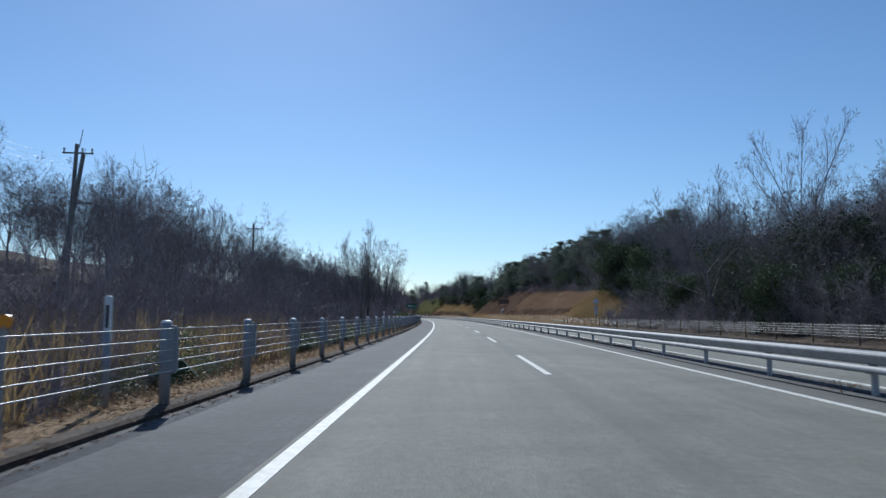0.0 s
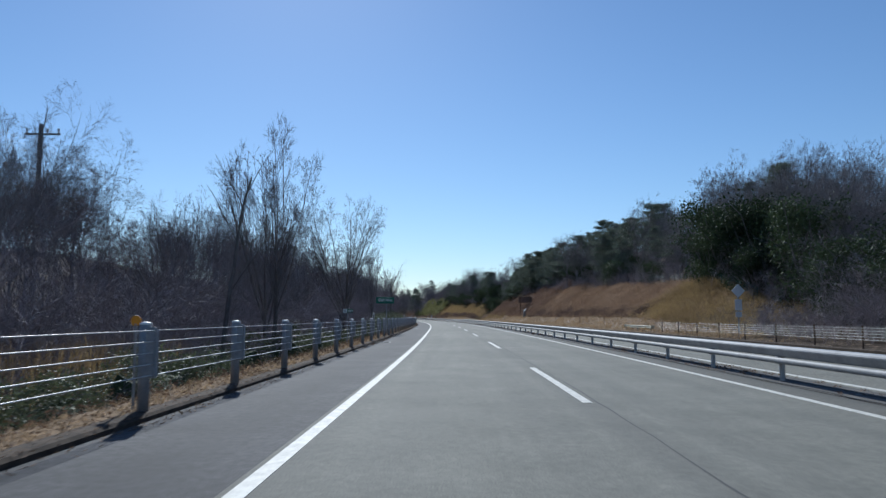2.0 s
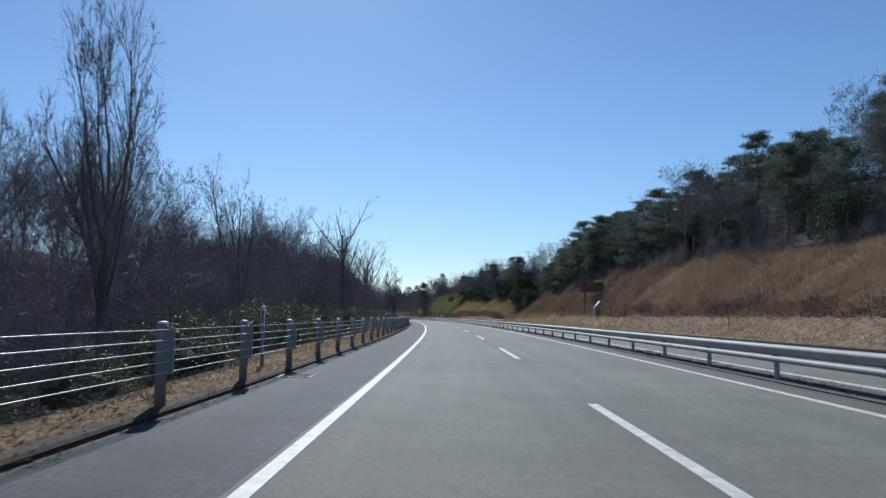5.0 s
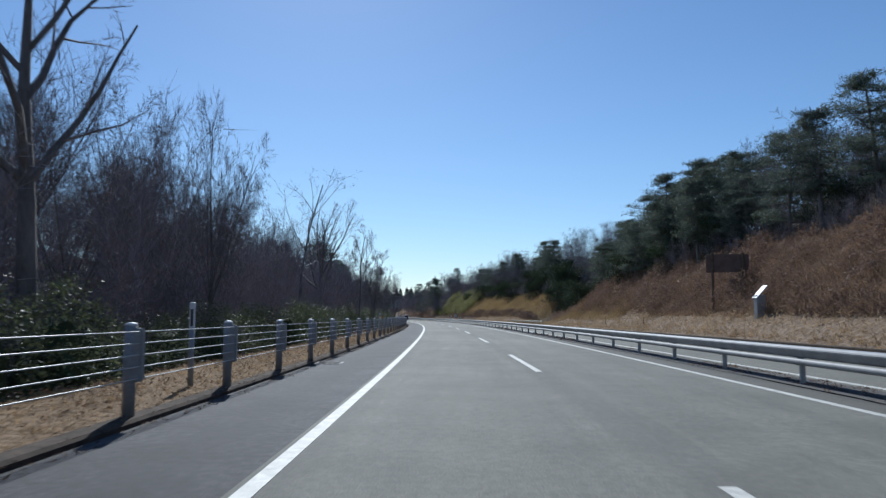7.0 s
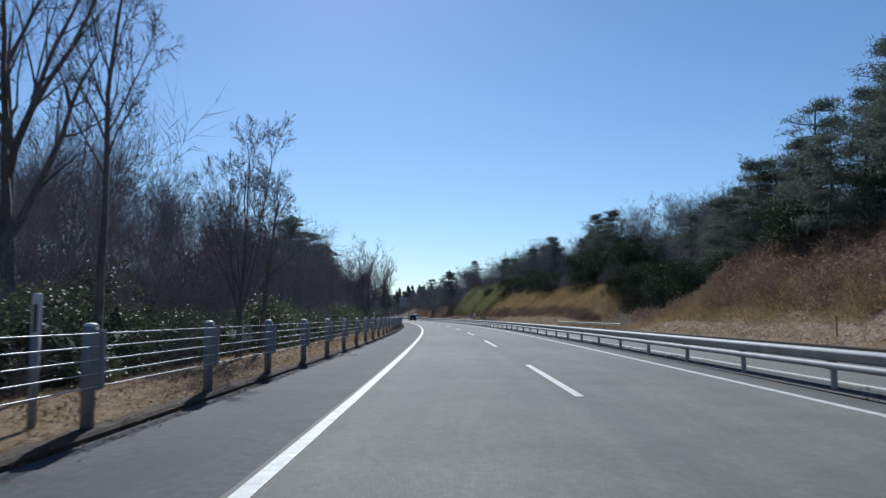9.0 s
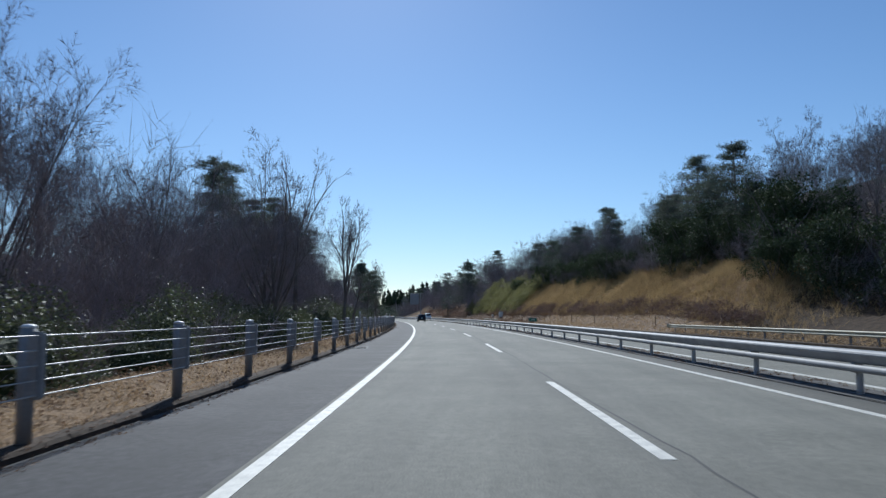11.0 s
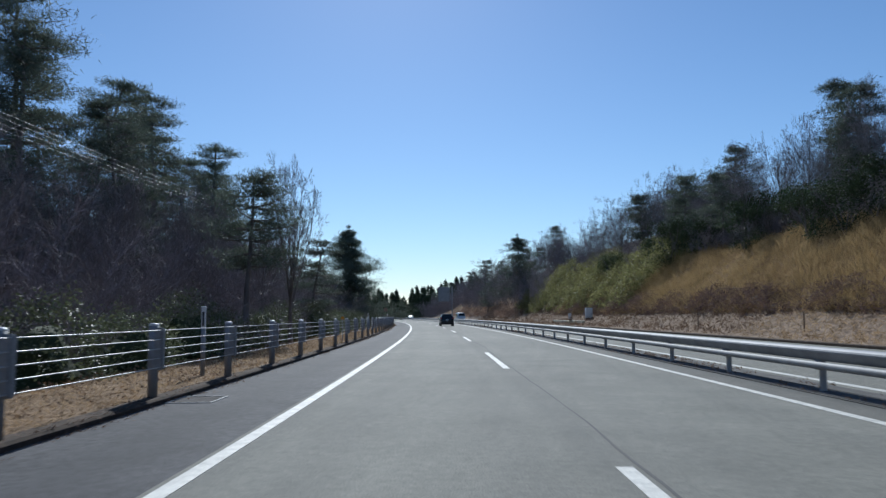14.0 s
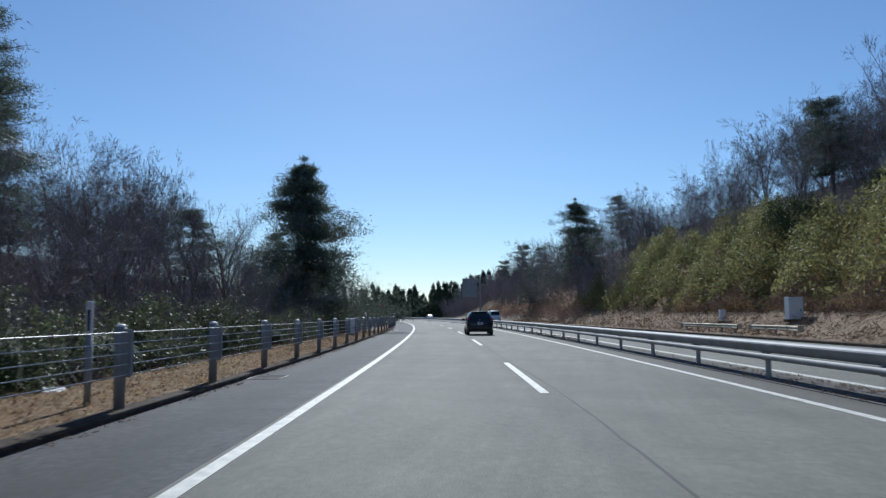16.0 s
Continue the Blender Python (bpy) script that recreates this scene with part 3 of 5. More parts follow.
# trunk, limbs, branches, twigs, fine twigs
WOOD_RULES = {
    "dome": [limb(4, 0.05, 0.02, 9, 1.15, 0.68, 0.6, 0.36), limb(7, 0.1, 0.04, 11, 0.44, 0.66, 0.5, 0.3), limb(4, 0.12, 0.03, 7, 0.6, 0.65, 0.5), limb(2, 0.14, 0.02, 6, 0.75, 0.65, 0.6), limb(1, 0.15, 0)],
    "fan": [limb(4, 0.03, 0.02, 9, 2.7, 0.8, 0.42, 0.68, 0.42), limb(8, 0.08, 0.02, 13, 0.36, 0.7, 0.42, 0.15), limb(4, 0.1, 0.03, 9, 0.5, 0.7), limb(2, 0.14, 0.0, 8, 0.7, 0.75, 0.6), limb(1, 0.15, 0)],
    "zelkova": [limb(5, 0.03, 0.02, 17, 2.3, 0.74, 0.36, 0.5, 0.36), limb(8, 0.07, 0.02, 13, 0.32, 0.65, 0.42, 0.18), limb(4, 0.1, 0.03, 8, 0.5, 0.7), limb(2, 0.14, 0.0, 8, 0.7, 0.75, 0.6), limb(1, 0.15, 0)],
    "broom": [limb(4, 0.03, 0.02, 8, 2.4, 0.55, 0.42, 0.5, 0.42), limb(8, 0.07, 0.02, 13, 0.3, 0.6, 0.42, 0.2), limb(4, 0.1, 0.04, 9, 0.5, 0.6), limb(2, 0.14, 0.02, 8, 0.7, 0.65, 0.6), limb(1, 0.15, 0)],
    "spread": [limb(4, 0.08, 0.0, 11, 1.7, 1.2, 0.45, 0.5, 0.05), limb(8, 0.1, 0.03, 12, 0.3, 0.55, 0.45, 0.25), limb(4, 0.13, 0.03, 7, 0.5, 0.6), limb(2, 0.14, 0.02, 6, 0.7, 0.6, 0.6), limb(1, 0.15, 0.02)],
    "slim": [limb(7, 0.05, 0.02, 11, 0.34, 0.62, 0.45, 0.35), limb(5, 0.12, 0.08, 7, 0.5, 0.65), limb(3, 0.14, 0.04, 6, 0.6, 0.65), limb(2, 0.16, 0.03, 5, 0.75, 0.6, 0.6), limb(1, 0.15, 0.02)],
    "vase": [limb(3, 0.04, 0.02, 8, 1.5, 0.5, 0.6, 0.4), limb(7, 0.09, 0.05, 10, 0.36, 0.55, 0.5, 0.2), limb(4, 0.12, 0.04, 7, 0.55, 0.6), limb(2, 0.14, 0.02, 6, 0.75, 0.6, 0.6), limb(1, 0.15, 0)],
    "upright": [limb(5, 0.05, 0.02, 5, 1.0, 0.42, 0.6, 0.6), limb(6, 0.08, 0.06, 8, 0.32, 0.5), limb(3, 0.12, 0.05, 6, 0.55, 0.5), limb(2, 0.14, 0.03, 4, 0.7, 0.5, 0.6), limb(1, 0.15, 0.02)],
    "flat": [limb(4, 0.1, 0, 8, 1.0, 0.75, 0.55, 0.4), limb(7, 0.13, 0.05, 9, 0.4, 0.6, 0.5, 0.25), limb(3, 0.16, 0.06, 7, 0.55, 0.6), limb(2, 0.18, 0.04, 6, 0.7, 0.55, 0.6), limb(1, 0.15, 0.02)],
    "pruned": [limb(4, 0.12, 0, 6, 0.75, 0.65, 0.6, 0.5), limb(5, 0.14, 0.05, 4, 0.4, 0.7), limb(3, 0.16, 0.05, 5, 0.5, 0.6, 0.45), limb(2, 0.18, 0.04, 3, 0.5, 0.6, 0.6), limb(1, 0.15, 0.02)],
    "sparse": [limb(7, 0.08, 0.02, 7, 0.42, 0.6, 0.45, 0.45), limb(4, 0.16, 0.1, 4, 0.45, 0.7), limb(3, 0.16, 0.05, 3, 0.5, 0.7), limb(2, 0.16, 0.04, 2, 0.6, 0.5, 0.6), limb(1, 0.15, 0.03)],
}


def wood(r, style, height, wide, radius, stems=1, lean=(0, 0), fewer=0):
    """The limbs of a leafless tree, level by level, brought to a height and a half width."""
    rules = [dict(q) for q in WOOD_RULES[style]]
    for q in rules[1:-1]:
        q["kids"] -= fewer
    out = [[] for _ in rules]
    for k in range(stems):
        a = k * 6.28 / stems + r.uniform(0, 1)
        off = np.array([math.cos(a), math.sin(a), 0]) * (radius * 1.3 if stems > 1 else 0)
        grow(r, off, unit(np.array([lean[0], lean[1], 1.0]) + off * 0.5), 5.0, radius, 0, rules, out)
    out = [np.array(q) for q in out]
    tips = out[3][:, 3:6]
    up = height / np.percentile(tips[:, 2], 99)
    if wide:
        middle = np.median(tips[:, :2], 0)
        side = wide / np.percentile(np.hypot(*(tips[:, :2] - middle).T), 95)
    else:
        side = up
    for q in out:
        q[:, [0, 1, 3, 4]] *= side
        q[:, [2, 5]] *= up
        q[:, [2, 5]] -= 0.3
    return out


def slivers(r, segs, wide):
    """Each fine twig as one thin pointed triangle, turned at random."""
    segs = np.asarray(segs, float)
    d = segs[:, 3:6] - segs[:, :3]
    u = np.cross(d, r.normal(0, 1, (len(segs), 3)))
    u /= np.maximum(np.linalg.norm(u, axis=1, keepdims=True), 1e-9)
    w = (segs[:, 6:7] * wide)
    v = np.stack([segs[:, :3] - u * w, segs[:, :3] + u * w, segs[:, 3:6]], 1).reshape(-1, 3)
    return v, np.arange(len(v)).reshape(-1, 3)


def bare_tree(seed, style, height, radius, label, lean=(0, 0), stems=1, group="bare woods", fewer=0, thick=1.0, wide=0.0):
    r = np.random.default_rng(seed)
    out = wood(r, style, height, wide, radius, stems, lean, fewer)
    tree = thing("bare_tree", label, "tree", group=group)
    part("trunk", joined("trunk", [tubes(out[0], 8), tubes(out[1], 5)], BARK, True), tree)
    out[3][:, 6], out[4][:, 6] = 0.0095 * thick, 0.006 * thick
    part("crown", joined("crown", [tubes(out[2], 3), slivers(r, out[3], 1.0), slivers(r, out[4], 1.0)], TWIG), tree, "crown of fine leafless twigs")
    return tree


def leaves(r, centres, spread, count, size, flat=0.5, narrow=0.5, droop=0.0):
    """Small pointed leaves strewn round each centre: four corners each."""
    m = len(centres)
    c = np.repeat(centres, count, 0) + r.normal(0, 1, (m * count, 3)) * np.repeat(np.atleast_1d(spread) * np.ones(m), count)[:, None] * np.array([1, 1, flat])
    d = r.normal(0, 1, (m * count, 3))
    d[:, 2] -= droop
    d /= np.linalg.norm(d, axis=1, keepdims=True)
    u = np.cross(d, r.normal(0, 1, (m * count, 3)))
    u /= np.maximum(np.linalg.norm(u, axis=1, keepdims=True), 1e-6)
    ln = size * r.uniform(0.6, 1.3, (m * count, 1))
    v = np.stack([c, c + d * ln * 0.5 + u * ln * narrow * 0.5, c + d * ln, c + d * ln * 0.5 - u * ln * narrow * 0.5], 1).reshape(-1, 3)
    f = (np.arange(m * count)[:, None] * 4 + np.arange(4)[None, :])
    return v, f


def needles(r, centres, spread, count, size, flat, narrow):
    """Bunches of thin pointed needles round each centre: one triangle each."""
    m = len(centres)
    c = np.repeat(centres, count, 0) + r.normal(0, 1, (m * count, 3)) * np.repeat(spread, count)[:, None] * np.array([1, 1, flat])
    d = r.normal(0, 1, (m * count, 3))
    d[:, 2] += 0.25
    d /= np.linalg.norm(d, axis=1, keepdims=True)
    u = np.cross(d, r.normal(0, 1, (m * count, 3)))
    u /= np.maximum(np.linalg.norm(u, axis=1, keepdims=True), 1e-6)
    ln = size * r.uniform(0.6, 1.3, (m * count, 1))
    v = np.stack([c - u * ln * narrow, c + u * ln * narrow, c + d * ln], 1).reshape(-1, 3)
    return v, np.arange(len(v)).reshape(-1, 3)


def pine_tree(seed, height, width, label, needle, whorls=11, start=0.3, shape="pine", group="evergreens", density=1.0, needle_size=0.38, ragged=0.0):
    """A conifer: a straight or crooked stem with whorls of limbs that carry clumps of needles."""
    r = np.random.default_rng(seed)
    segs, limbs, centres, spread = [], [], [], []
    p, d = np.array([0, 0, -0.3]), np.array([0, 0, 1.0])
    n = 10
    stem = [p]
    for i in range(n):
        d = unit(d + r.normal(0, 0.05 if shape == "pine" else 0.015, 3) + np.array([0, 0, 0.05]))
        q = p + d * height / n
        segs.append((*p, *q, height * 0.018 * (1 - 0.9 * i / n) + 0.02, height * 0.018 * (1 - 0.9 * (i + 1) / n) + 0.02))
        p = q
        stem.append(p)
    stem = np.array(stem)
    for w in range(whorls):
        h = start + (1 - start) * (w + 0.3 + r.uniform(-0.2, 0.2)) / whorls
        base = np.array([np.interp(h * n, np.arange(n + 1), stem[:, k]) for k in range(3)])
        t = (h - start) / (1 - start)
        reach = width * ((1 - t) ** 0.85 * (0.85 + 0.15 * t) + 0.05 if shape != "pine" else (0.5 + 0.5 * math.sin(3.14 * (0.12 + 0.7 * t))) * (1 - 0.4 * t ** 3) * r.uniform(0.75, 1.15))
        for b in range(r.integers(4, 7) + (3 if ragged else 0)):
            a = r.uniform(0, 6.28)
            ln = reach * r.uniform(0.6 - ragged * 0.3, 1.15 + ragged * 0.3)
            dz = r.uniform(-0.1, 0.25) if shape == "pine" else r.uniform(-0.25 - 0.1 * ragged, 0.05 + 0.3 * ragged)
            tipp = base + np.array([math.cos(a) * ln, math.sin(a) * ln, dz * ln])
            mid = base + (tipp - base) * 0.55 + np.array([0, 0, -0.06 * ln])
            limbs += [(*base, *mid, 0.05, 0.03), (*mid, *tipp, 0.03, 0.01)]
            for f in (np.arange(0.35, 1.01, 0.22) if shape == "pine" else np.arange(0.2, 1.01, 0.2)):
                centres.append(base + (tipp - base) * f + r.normal(0, 0.12, 3) * ln * 0.5 + np.array([0, 0, 0.08]))
                spread.append((0.18 + 0.13 * ln * (1 - 0.4 * f)) if shape == "pine" else (0.16 + 0.1 * ragged + 0.1 * ln * (1 - 0.4 * f)))
    if shape != "pine":
        for f in (0.95, 0.99, 1.03):
            centres.append(stem[-1] * np.array([1, 1, f]))
            spread.append(0.16)
    tree = thing("pine_tree" if shape == "pine" else "cedar_tree", label, "tree", group=group)
    part("trunk", joined("trunk", [tubes(segs, 7), tubes(limbs, 3)], BARK, True), tree)
    part("crown", joined("crown", [needles(r, np.array(centres), np.array(spread), int(54 * density), needle_size * 0.9, 0.24 if shape == "pine" else 0.5, 0.065)], needle), tree, "layered clumps of dark needles")
    return tree


def leafy_tree(seed, height, width, label, material, leaf=0.2, count=25, group="evergreens", name="evergreen_tree"):
    """A broad evergreen: a forked stem and a lumpy crown of leaf clumps with gaps."""
    r = np.random.default_rng(seed)
    segs, centres, spread = [], [], []
    for k in range(5):
        a = k * 1.26 + r.uniform(-0.4, 0.4)
        p = np.array([0, 0, -0.2])
        d = unit(np.array([math.cos(a) * 0.35, math.sin(a) * 0.35, 1]))
        for i in range(5):
            q = p + d * height * 0.19
            segs.append((*p, *q, 0.09 * (1 - i / 6), 0.09 * (1 - (i + 1) / 6)))
            d = unit(d + r.normal(0, 0.2, 3))
            p = q
    lumps = r.integers(11, 16)
    for k in range(lumps):
        a, h = r.uniform(0, 6.28), r.uniform(0.12, 0.92)
        rad = width * 0.5 * math.sqrt(max(0.08, 1 - ((h - 0.42) / 0.6) ** 2)) * r.uniform(0.4, 0.95)
        c = np.array([math.cos(a) * rad, math.sin(a) * rad, h * height])
        size = width * r.uniform(0.13, 0.24)
        for j in range(13):
            v = unit(r.normal(0, 1, 3))
            centres.append(c + v * size * np.array([1, 1, 0.8]))
            spread.append(size * 0.32)
    tree = thing(name, label, "tree", group=group)
    part("trunk", joined("trunk", [tubes(segs, 6)], BARK, True), tree)
    part("crown", joined("crown", [leaves(r, np.array(centres), np.array(spread), count, leaf, 0.9, 0.5)], material), tree, "lumpy crown of small glossy leaves")
    return tree


def hedge_bush(seed, height, width, label, material, leaf=0.075, ball=False):
    """A clipped or loose evergreen shrub: a coat of small leaves over a dense lumpy core, coloured dark as the shade
    inside.
    """
    r = np.random.default_rng(seed)
    rough = 0.05 if ball else 0.2

    def lump(v):
        return 1 + rough * (np.sin(v[:, 0] * 4 + seed) * np.cos(v[:, 1] * 5 + seed * 2) + 0.6 * np.sin(v[:, 2] * 7 + v[:, 0] * 6 + seed))

    size, lift = np.array([width / 2, width / 2, height * 0.84]), np.array([0, 0, height * 0.14])
    n = 230
    v = r.normal(0, 1, (n, 3))
    v /= np.linalg.norm(v, axis=1, keepdims=True)
    v[:, 2] = np.abs(v[:, 2]) - 0.15
    c = v * (lump(v) * r.uniform(0.86, 1.02, n))[:, None] * size + lift
    bush = thing("shrub", label, "shrub", group="roadside shrubs")
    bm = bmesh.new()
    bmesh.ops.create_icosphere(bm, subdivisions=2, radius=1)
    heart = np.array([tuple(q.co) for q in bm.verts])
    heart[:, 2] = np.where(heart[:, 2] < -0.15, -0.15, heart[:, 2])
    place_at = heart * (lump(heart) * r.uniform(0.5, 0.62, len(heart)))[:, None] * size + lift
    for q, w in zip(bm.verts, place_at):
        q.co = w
    part("heart", finish("heart", bm, SHADYLEAF), bush, "dark lumpy core in place of shaded inner foliage")
    part("foliage", joined("foliage", [leaves(r, c, 0.1, 17, leaf * 0.68, 0.8, 0.6)], material), bush)
    part("stem", joined("stem", [tubes([(0, 0, -0.2, 0, 0, height * 0.4, 0.05, 0.03)], 6)], BARK), bush)
    return bush


def thicket_mesh(seed, length, depth, height, count, material, wide=1.0):
    """Tangled leafless undergrowth: crooked stems that fork into sprays of fine twigs."""
    r = np.random.default_rng(seed)
    big, fine = [], []
    for k in range(count):
        p = np.array([r.uniform(-depth / 2, depth / 2), r.uniform(-length / 2, length / 2), -0.4])
        d = unit(np.array([r.normal(0, 0.3), r.normal(0, 0.3), 1]))
        h = height * r.uniform(0.35, 1.05) * (0.8 + 0.2 * math.sin(p[1] * 0.9 + seed))
        rad = r.uniform(0.012, 0.02) * (0.5 + h * 0.12)
        for i in range(4):
            q = p + d * h / 4
            big.append((*p, *q, rad * (1 - 0.22 * i), rad * (0.78 - 0.22 * i)))
            for j in range(10 if i else 5):
                e = unit(aside(d, r.uniform(0.35, 1.1), r.uniform(0, 6.28)) + np.array([0, 0, 0.3]))
                m = p + (q - p) * r.uniform(0, 1)
                ln = (0.5 + 0.12 * h) * r.uniform(0.6, 1.4)
                fine.append((*m, *(m + e * ln), 0.011 * wide, 0))
                for a in range(5):
                    e2 = aside(e, r.uniform(0.4, 0.9), r.uniform(0, 6.28))
                    m2 = m + e * ln * r.uniform(0.15, 0.85)
                    fine.append((*m2, *(m2 + e2 * ln * r.uniform(0.4, 0.8)), 0.009 * wide, 0))
            d = unit(d + r.normal(0, 0.25, 3) + np.array([0, 0, 0.1]))
            p = q
    return joined("undergrowth", [tubes(big, 3), slivers(r, fine, 1.0)], material)


def spot(s, l, size=1.0, sink=0.0, up=1.0):
    x, y = plan(s, l)
    return pose(float(x), float(y), float(ground_z(s, l)) - sink, 0, 0, float(rng.uniform(0, 360))) @ Matrix.Diagonal((size, size, size * up, 1))


def spread_over(bases, count, s0, s1, l0, l1, size=(0.8, 1.2), near=0.0):
    """Strew copies of some kinds of plant over a stretch, but for the clearing behind the first poles; near > 0 crowds them towards l0."""
    for k in range(count):
        s = s0 + (s1 - s0) * (k + rng.uniform(0.1, 0.9)) / count
        u = rng.uniform(0, 1) ** (1 + near)
        l = l0 + (l1 - l0) * u
        base = bases[int(rng.integers(len(bases)))]
        m = spot(s, l, rng.uniform(*size), 0.1, rng.uniform(0.9, 1.12))
        if s > 22 or l > 0:
            copy_thing(base, Matrix()).matrix_basis = m


# kinds of bare tree
WOODS = "leafless broad-leaved tree in the dense roadside woods"
KINDS = [bare_tree(11, "fan", 10.5, 0.16, WOODS, wide=3.3), bare_tree(12, "dome", 9.5, 0.14, WOODS, wide=3.0), bare_tree(13, "broom", 11.0, 0.14, "tall slender leafless tree in the roadside woods", wide=2.7),
         bare_tree(14, "vase", 10.0, 0.13, "leafless tree with limbs that fan upwards", wide=2.3), bare_tree(15, "vase", 10.5, 0.17, "leafless tree with limbs that fan upwards", wide=2.8), bare_tree(16, "fan", 12.0, 0.17, WOODS, wide=3.7)]
for k, b in enumerate(KINDS):
    b.matrix_basis = spot((-14, 22, 120, 262, 410, 470)[k], (-21, -19, -24, -22, -24, -20)[k])


def grove_mesh(seed, count=4):
    """A clump of leafless trees that grow into one another."""
    r = np.random.default_rng(seed)
    groups = []
    for k in range(count):
        out = wood(r, ("fan", "dome", "broom", "fan")[k % 4], r.uniform(8.5, 11.5), r.uniform(2.8, 3.8), 0.14, fewer=2)
        base = np.array([r.uniform(-5, 5), -5 + 10 * (k + 0.5) / count + r.uniform(-1, 1), -0.5])
        for q in out:
            q[:, :6] += np.tile(base, 2)
        out[3][:, 6], out[4][:, 6] = 0.014, 0.011
        groups += [tubes(out[0], 5), tubes(out[1], 3), slivers(r, out[2], 1.3), slivers(r, out[3], 1.0), slivers(r, out[4], 1.0)]
    return joined("far_woods", groups, TWIG)


GROVES = [tagged(new("far_woods", grove_mesh(170 + k)), "dense leafless grey-brown woods on the hillside", "woods", kind="stuff") for k in range(4)]
for k, b in enumerate(GROVES):
    s, l = (48, 130, 240, 60)[k], (-40, -38, -39, 45)[k]
    b.matrix_basis = at(s, l, float(ground_z(s, l)))
PINE_LABEL = "dark green pine on the hillside above the bank"
PINES = [pine_tree(21, 9.5, 3.0, PINE_LABEL, PINE), pine_tree(22, 8.0, 3.2, PINE_LABEL, PINE, 9, 0.2), pine_tree(23, 11.0, 3.0, "tall dark pine with flat layered limbs", PINE, 11, 0.35)]
for k, b in enumerate(PINES):
    b.matrix_basis = spot((150, 205, 226)[k], (28, 27, 27)[k])
TALL_PINES = [pine_tree(26, 16.0, 3.6, "tall pine with grey limbs above the thicket", PINE, 15, 0.22, density=1.8, needle_size=0.34), pine_tree(27, 14.5, 3.4, "tall pine with grey limbs above the thicket", PINE, 14, 0.25, density=1.8, needle_size=0.34)]
for k, b in enumerate(TALL_PINES):
    b.matrix_basis = spot((358, 371)[k], (-27, -23.4)[k], (1.2, 1.02)[k])
CEDARS = [pine_tree(31, 13, 3.0, "dark conical cedar in the distant wood", CEDAR, 12, 0.06, "cedar", density=0.4, needle_size=0.85), pine_tree(32, 11, 2.9, "dark conical cedar in the distant wood", CEDAR, 11, 0.06, "cedar", density=0.4, needle_size=0.85)]
for k, b in enumerate(CEDARS):
    b.matrix_basis = spot((640, 655)[k], (24, 12)[k])
LEAFY = [leafy_tree(41, 5.0, 4.6, "dark glossy evergreen tree at the edge of the wood", LEAF), leafy_tree(42, 6.5, 4.8, "dark glossy evergreen tree at the edge of the wood", LEAF)]
for k, b in enumerate(LEAFY):
    b.matrix_basis = spot((44, 58)[k], (19.5, 21)[k])

# woods beside the near carriageway
spread_over(KINDS, 26, -25, 70, -18.5, -30, (0.78, 1.02), 0.2)
spread_over(GROVES, 7, 5, 80, -24, -33, (0.85, 1.05))
spread_over(KINDS, 10, 64, 100, -14, -26, (0.65, 0.85))
spread_over(KINDS, 16, 96, 150, -13.5, -28, (0.72, 1.0), 0.2)
spread_over(KINDS, 42, 150, 290, -13.5, -28, (0.85, 1.1), 0.2)
spread_over(KINDS, 16, 340, 480, -16, -30, (0.7, 1.0), 0.3)
spread_over(KINDS, 22, 470, 720, -11, -40, (0.8, 1.1))
spread_over(GROVES, 24, -10, 300, -28, -60, (0.9, 1.2))
spread_over(GROVES, 8, 300, 480, -26, -50, (0.7, 1.0))
for s, l, k in ((293, -19, 0.72), (299, -23, 0.9), (306, -19, 0.78), (309, -25, 0.98), (315, -20.5, 0.85), (320, -26, 1.08), (326, -20, 0.85), (332.5, -22.9, 1.08), (336, -19, 0.85), (341, -24, 1.0), (347, -21, 0.92), (352, -25.5, 1.05), (359, -21, 0.95), (366, -26, 1.0), (377, -24, 0.95), (383, -27, 0.85)):
    copy_thing(TALL_PINES[int(rng.integers(2))], Matrix()).matrix_basis = spot(s, l, k * 1.05)
spread_over(KINDS, 12, 292, 345, -16, -22, (0.75, 1.0))
spread_over(GROVES, 9, 290, 400, -23, -32, (0.75, 0.95))
spread_over(KINDS, 10, 345, 385, -14, -24, (0.8, 1.0))
spread_over(PINES, 8, 330, 420, -16, -34, (0.7, 1.0))
# hill on the far side
spread_over(KINDS, 8, -10, 24, 19, 36, (0.85, 1.15), 0.2)
spread_over(KINDS, 8, 24, 66, 25, 36, (0.85, 1.1), 0.2)
spread_over(KINDS, 7, 66, 88, 27, 38, (0.85, 1.1), 0.2)
spread_over(GROVES, 10, 90, 150, 32, 62, (0.85, 1.1))
spread_over(GROVES, 12, 5, 90, 33, 55, (0.75, 0.95))
spread_over(LEAFY, 11, -15, 60, 17.5, 27, (0.6, 0.95), 0.5)
spread_over(LEAFY, 8, 58, 72, 22, 29, (0.7, 1.0))
spread_over(LEAFY, 7, 8, 50, 20, 26, (0.75, 1.05))
spread_over(LEAFY, 7, -4, 46, 17.5, 21, (0.7, 1.0))
spread_over(GROVES, 5, 6, 48, 23, 31, (0.75, 0.9))
spread_over(LEAFY, 12, 76, 104, 25.5, 30, (1.0, 1.5))
spread_over(GROVES, 22, 85, 300, 27, 62, (0.8, 1.15))
spread_over(PINES, 26, 116, 185, 25.5, 48, (0.75, 1.1), 0.5)
spread_over(PINES, 36, 180, 275, 25.5, 48, (0.9, 1.25), 0.5)
spread_over(LEAFY, 26, 80, 300, 24, 30, (0.6, 1.0), 0.4)
spread_over(LEAFY, 12, 252, 270, 21.5, 31, (0.6, 1.0))
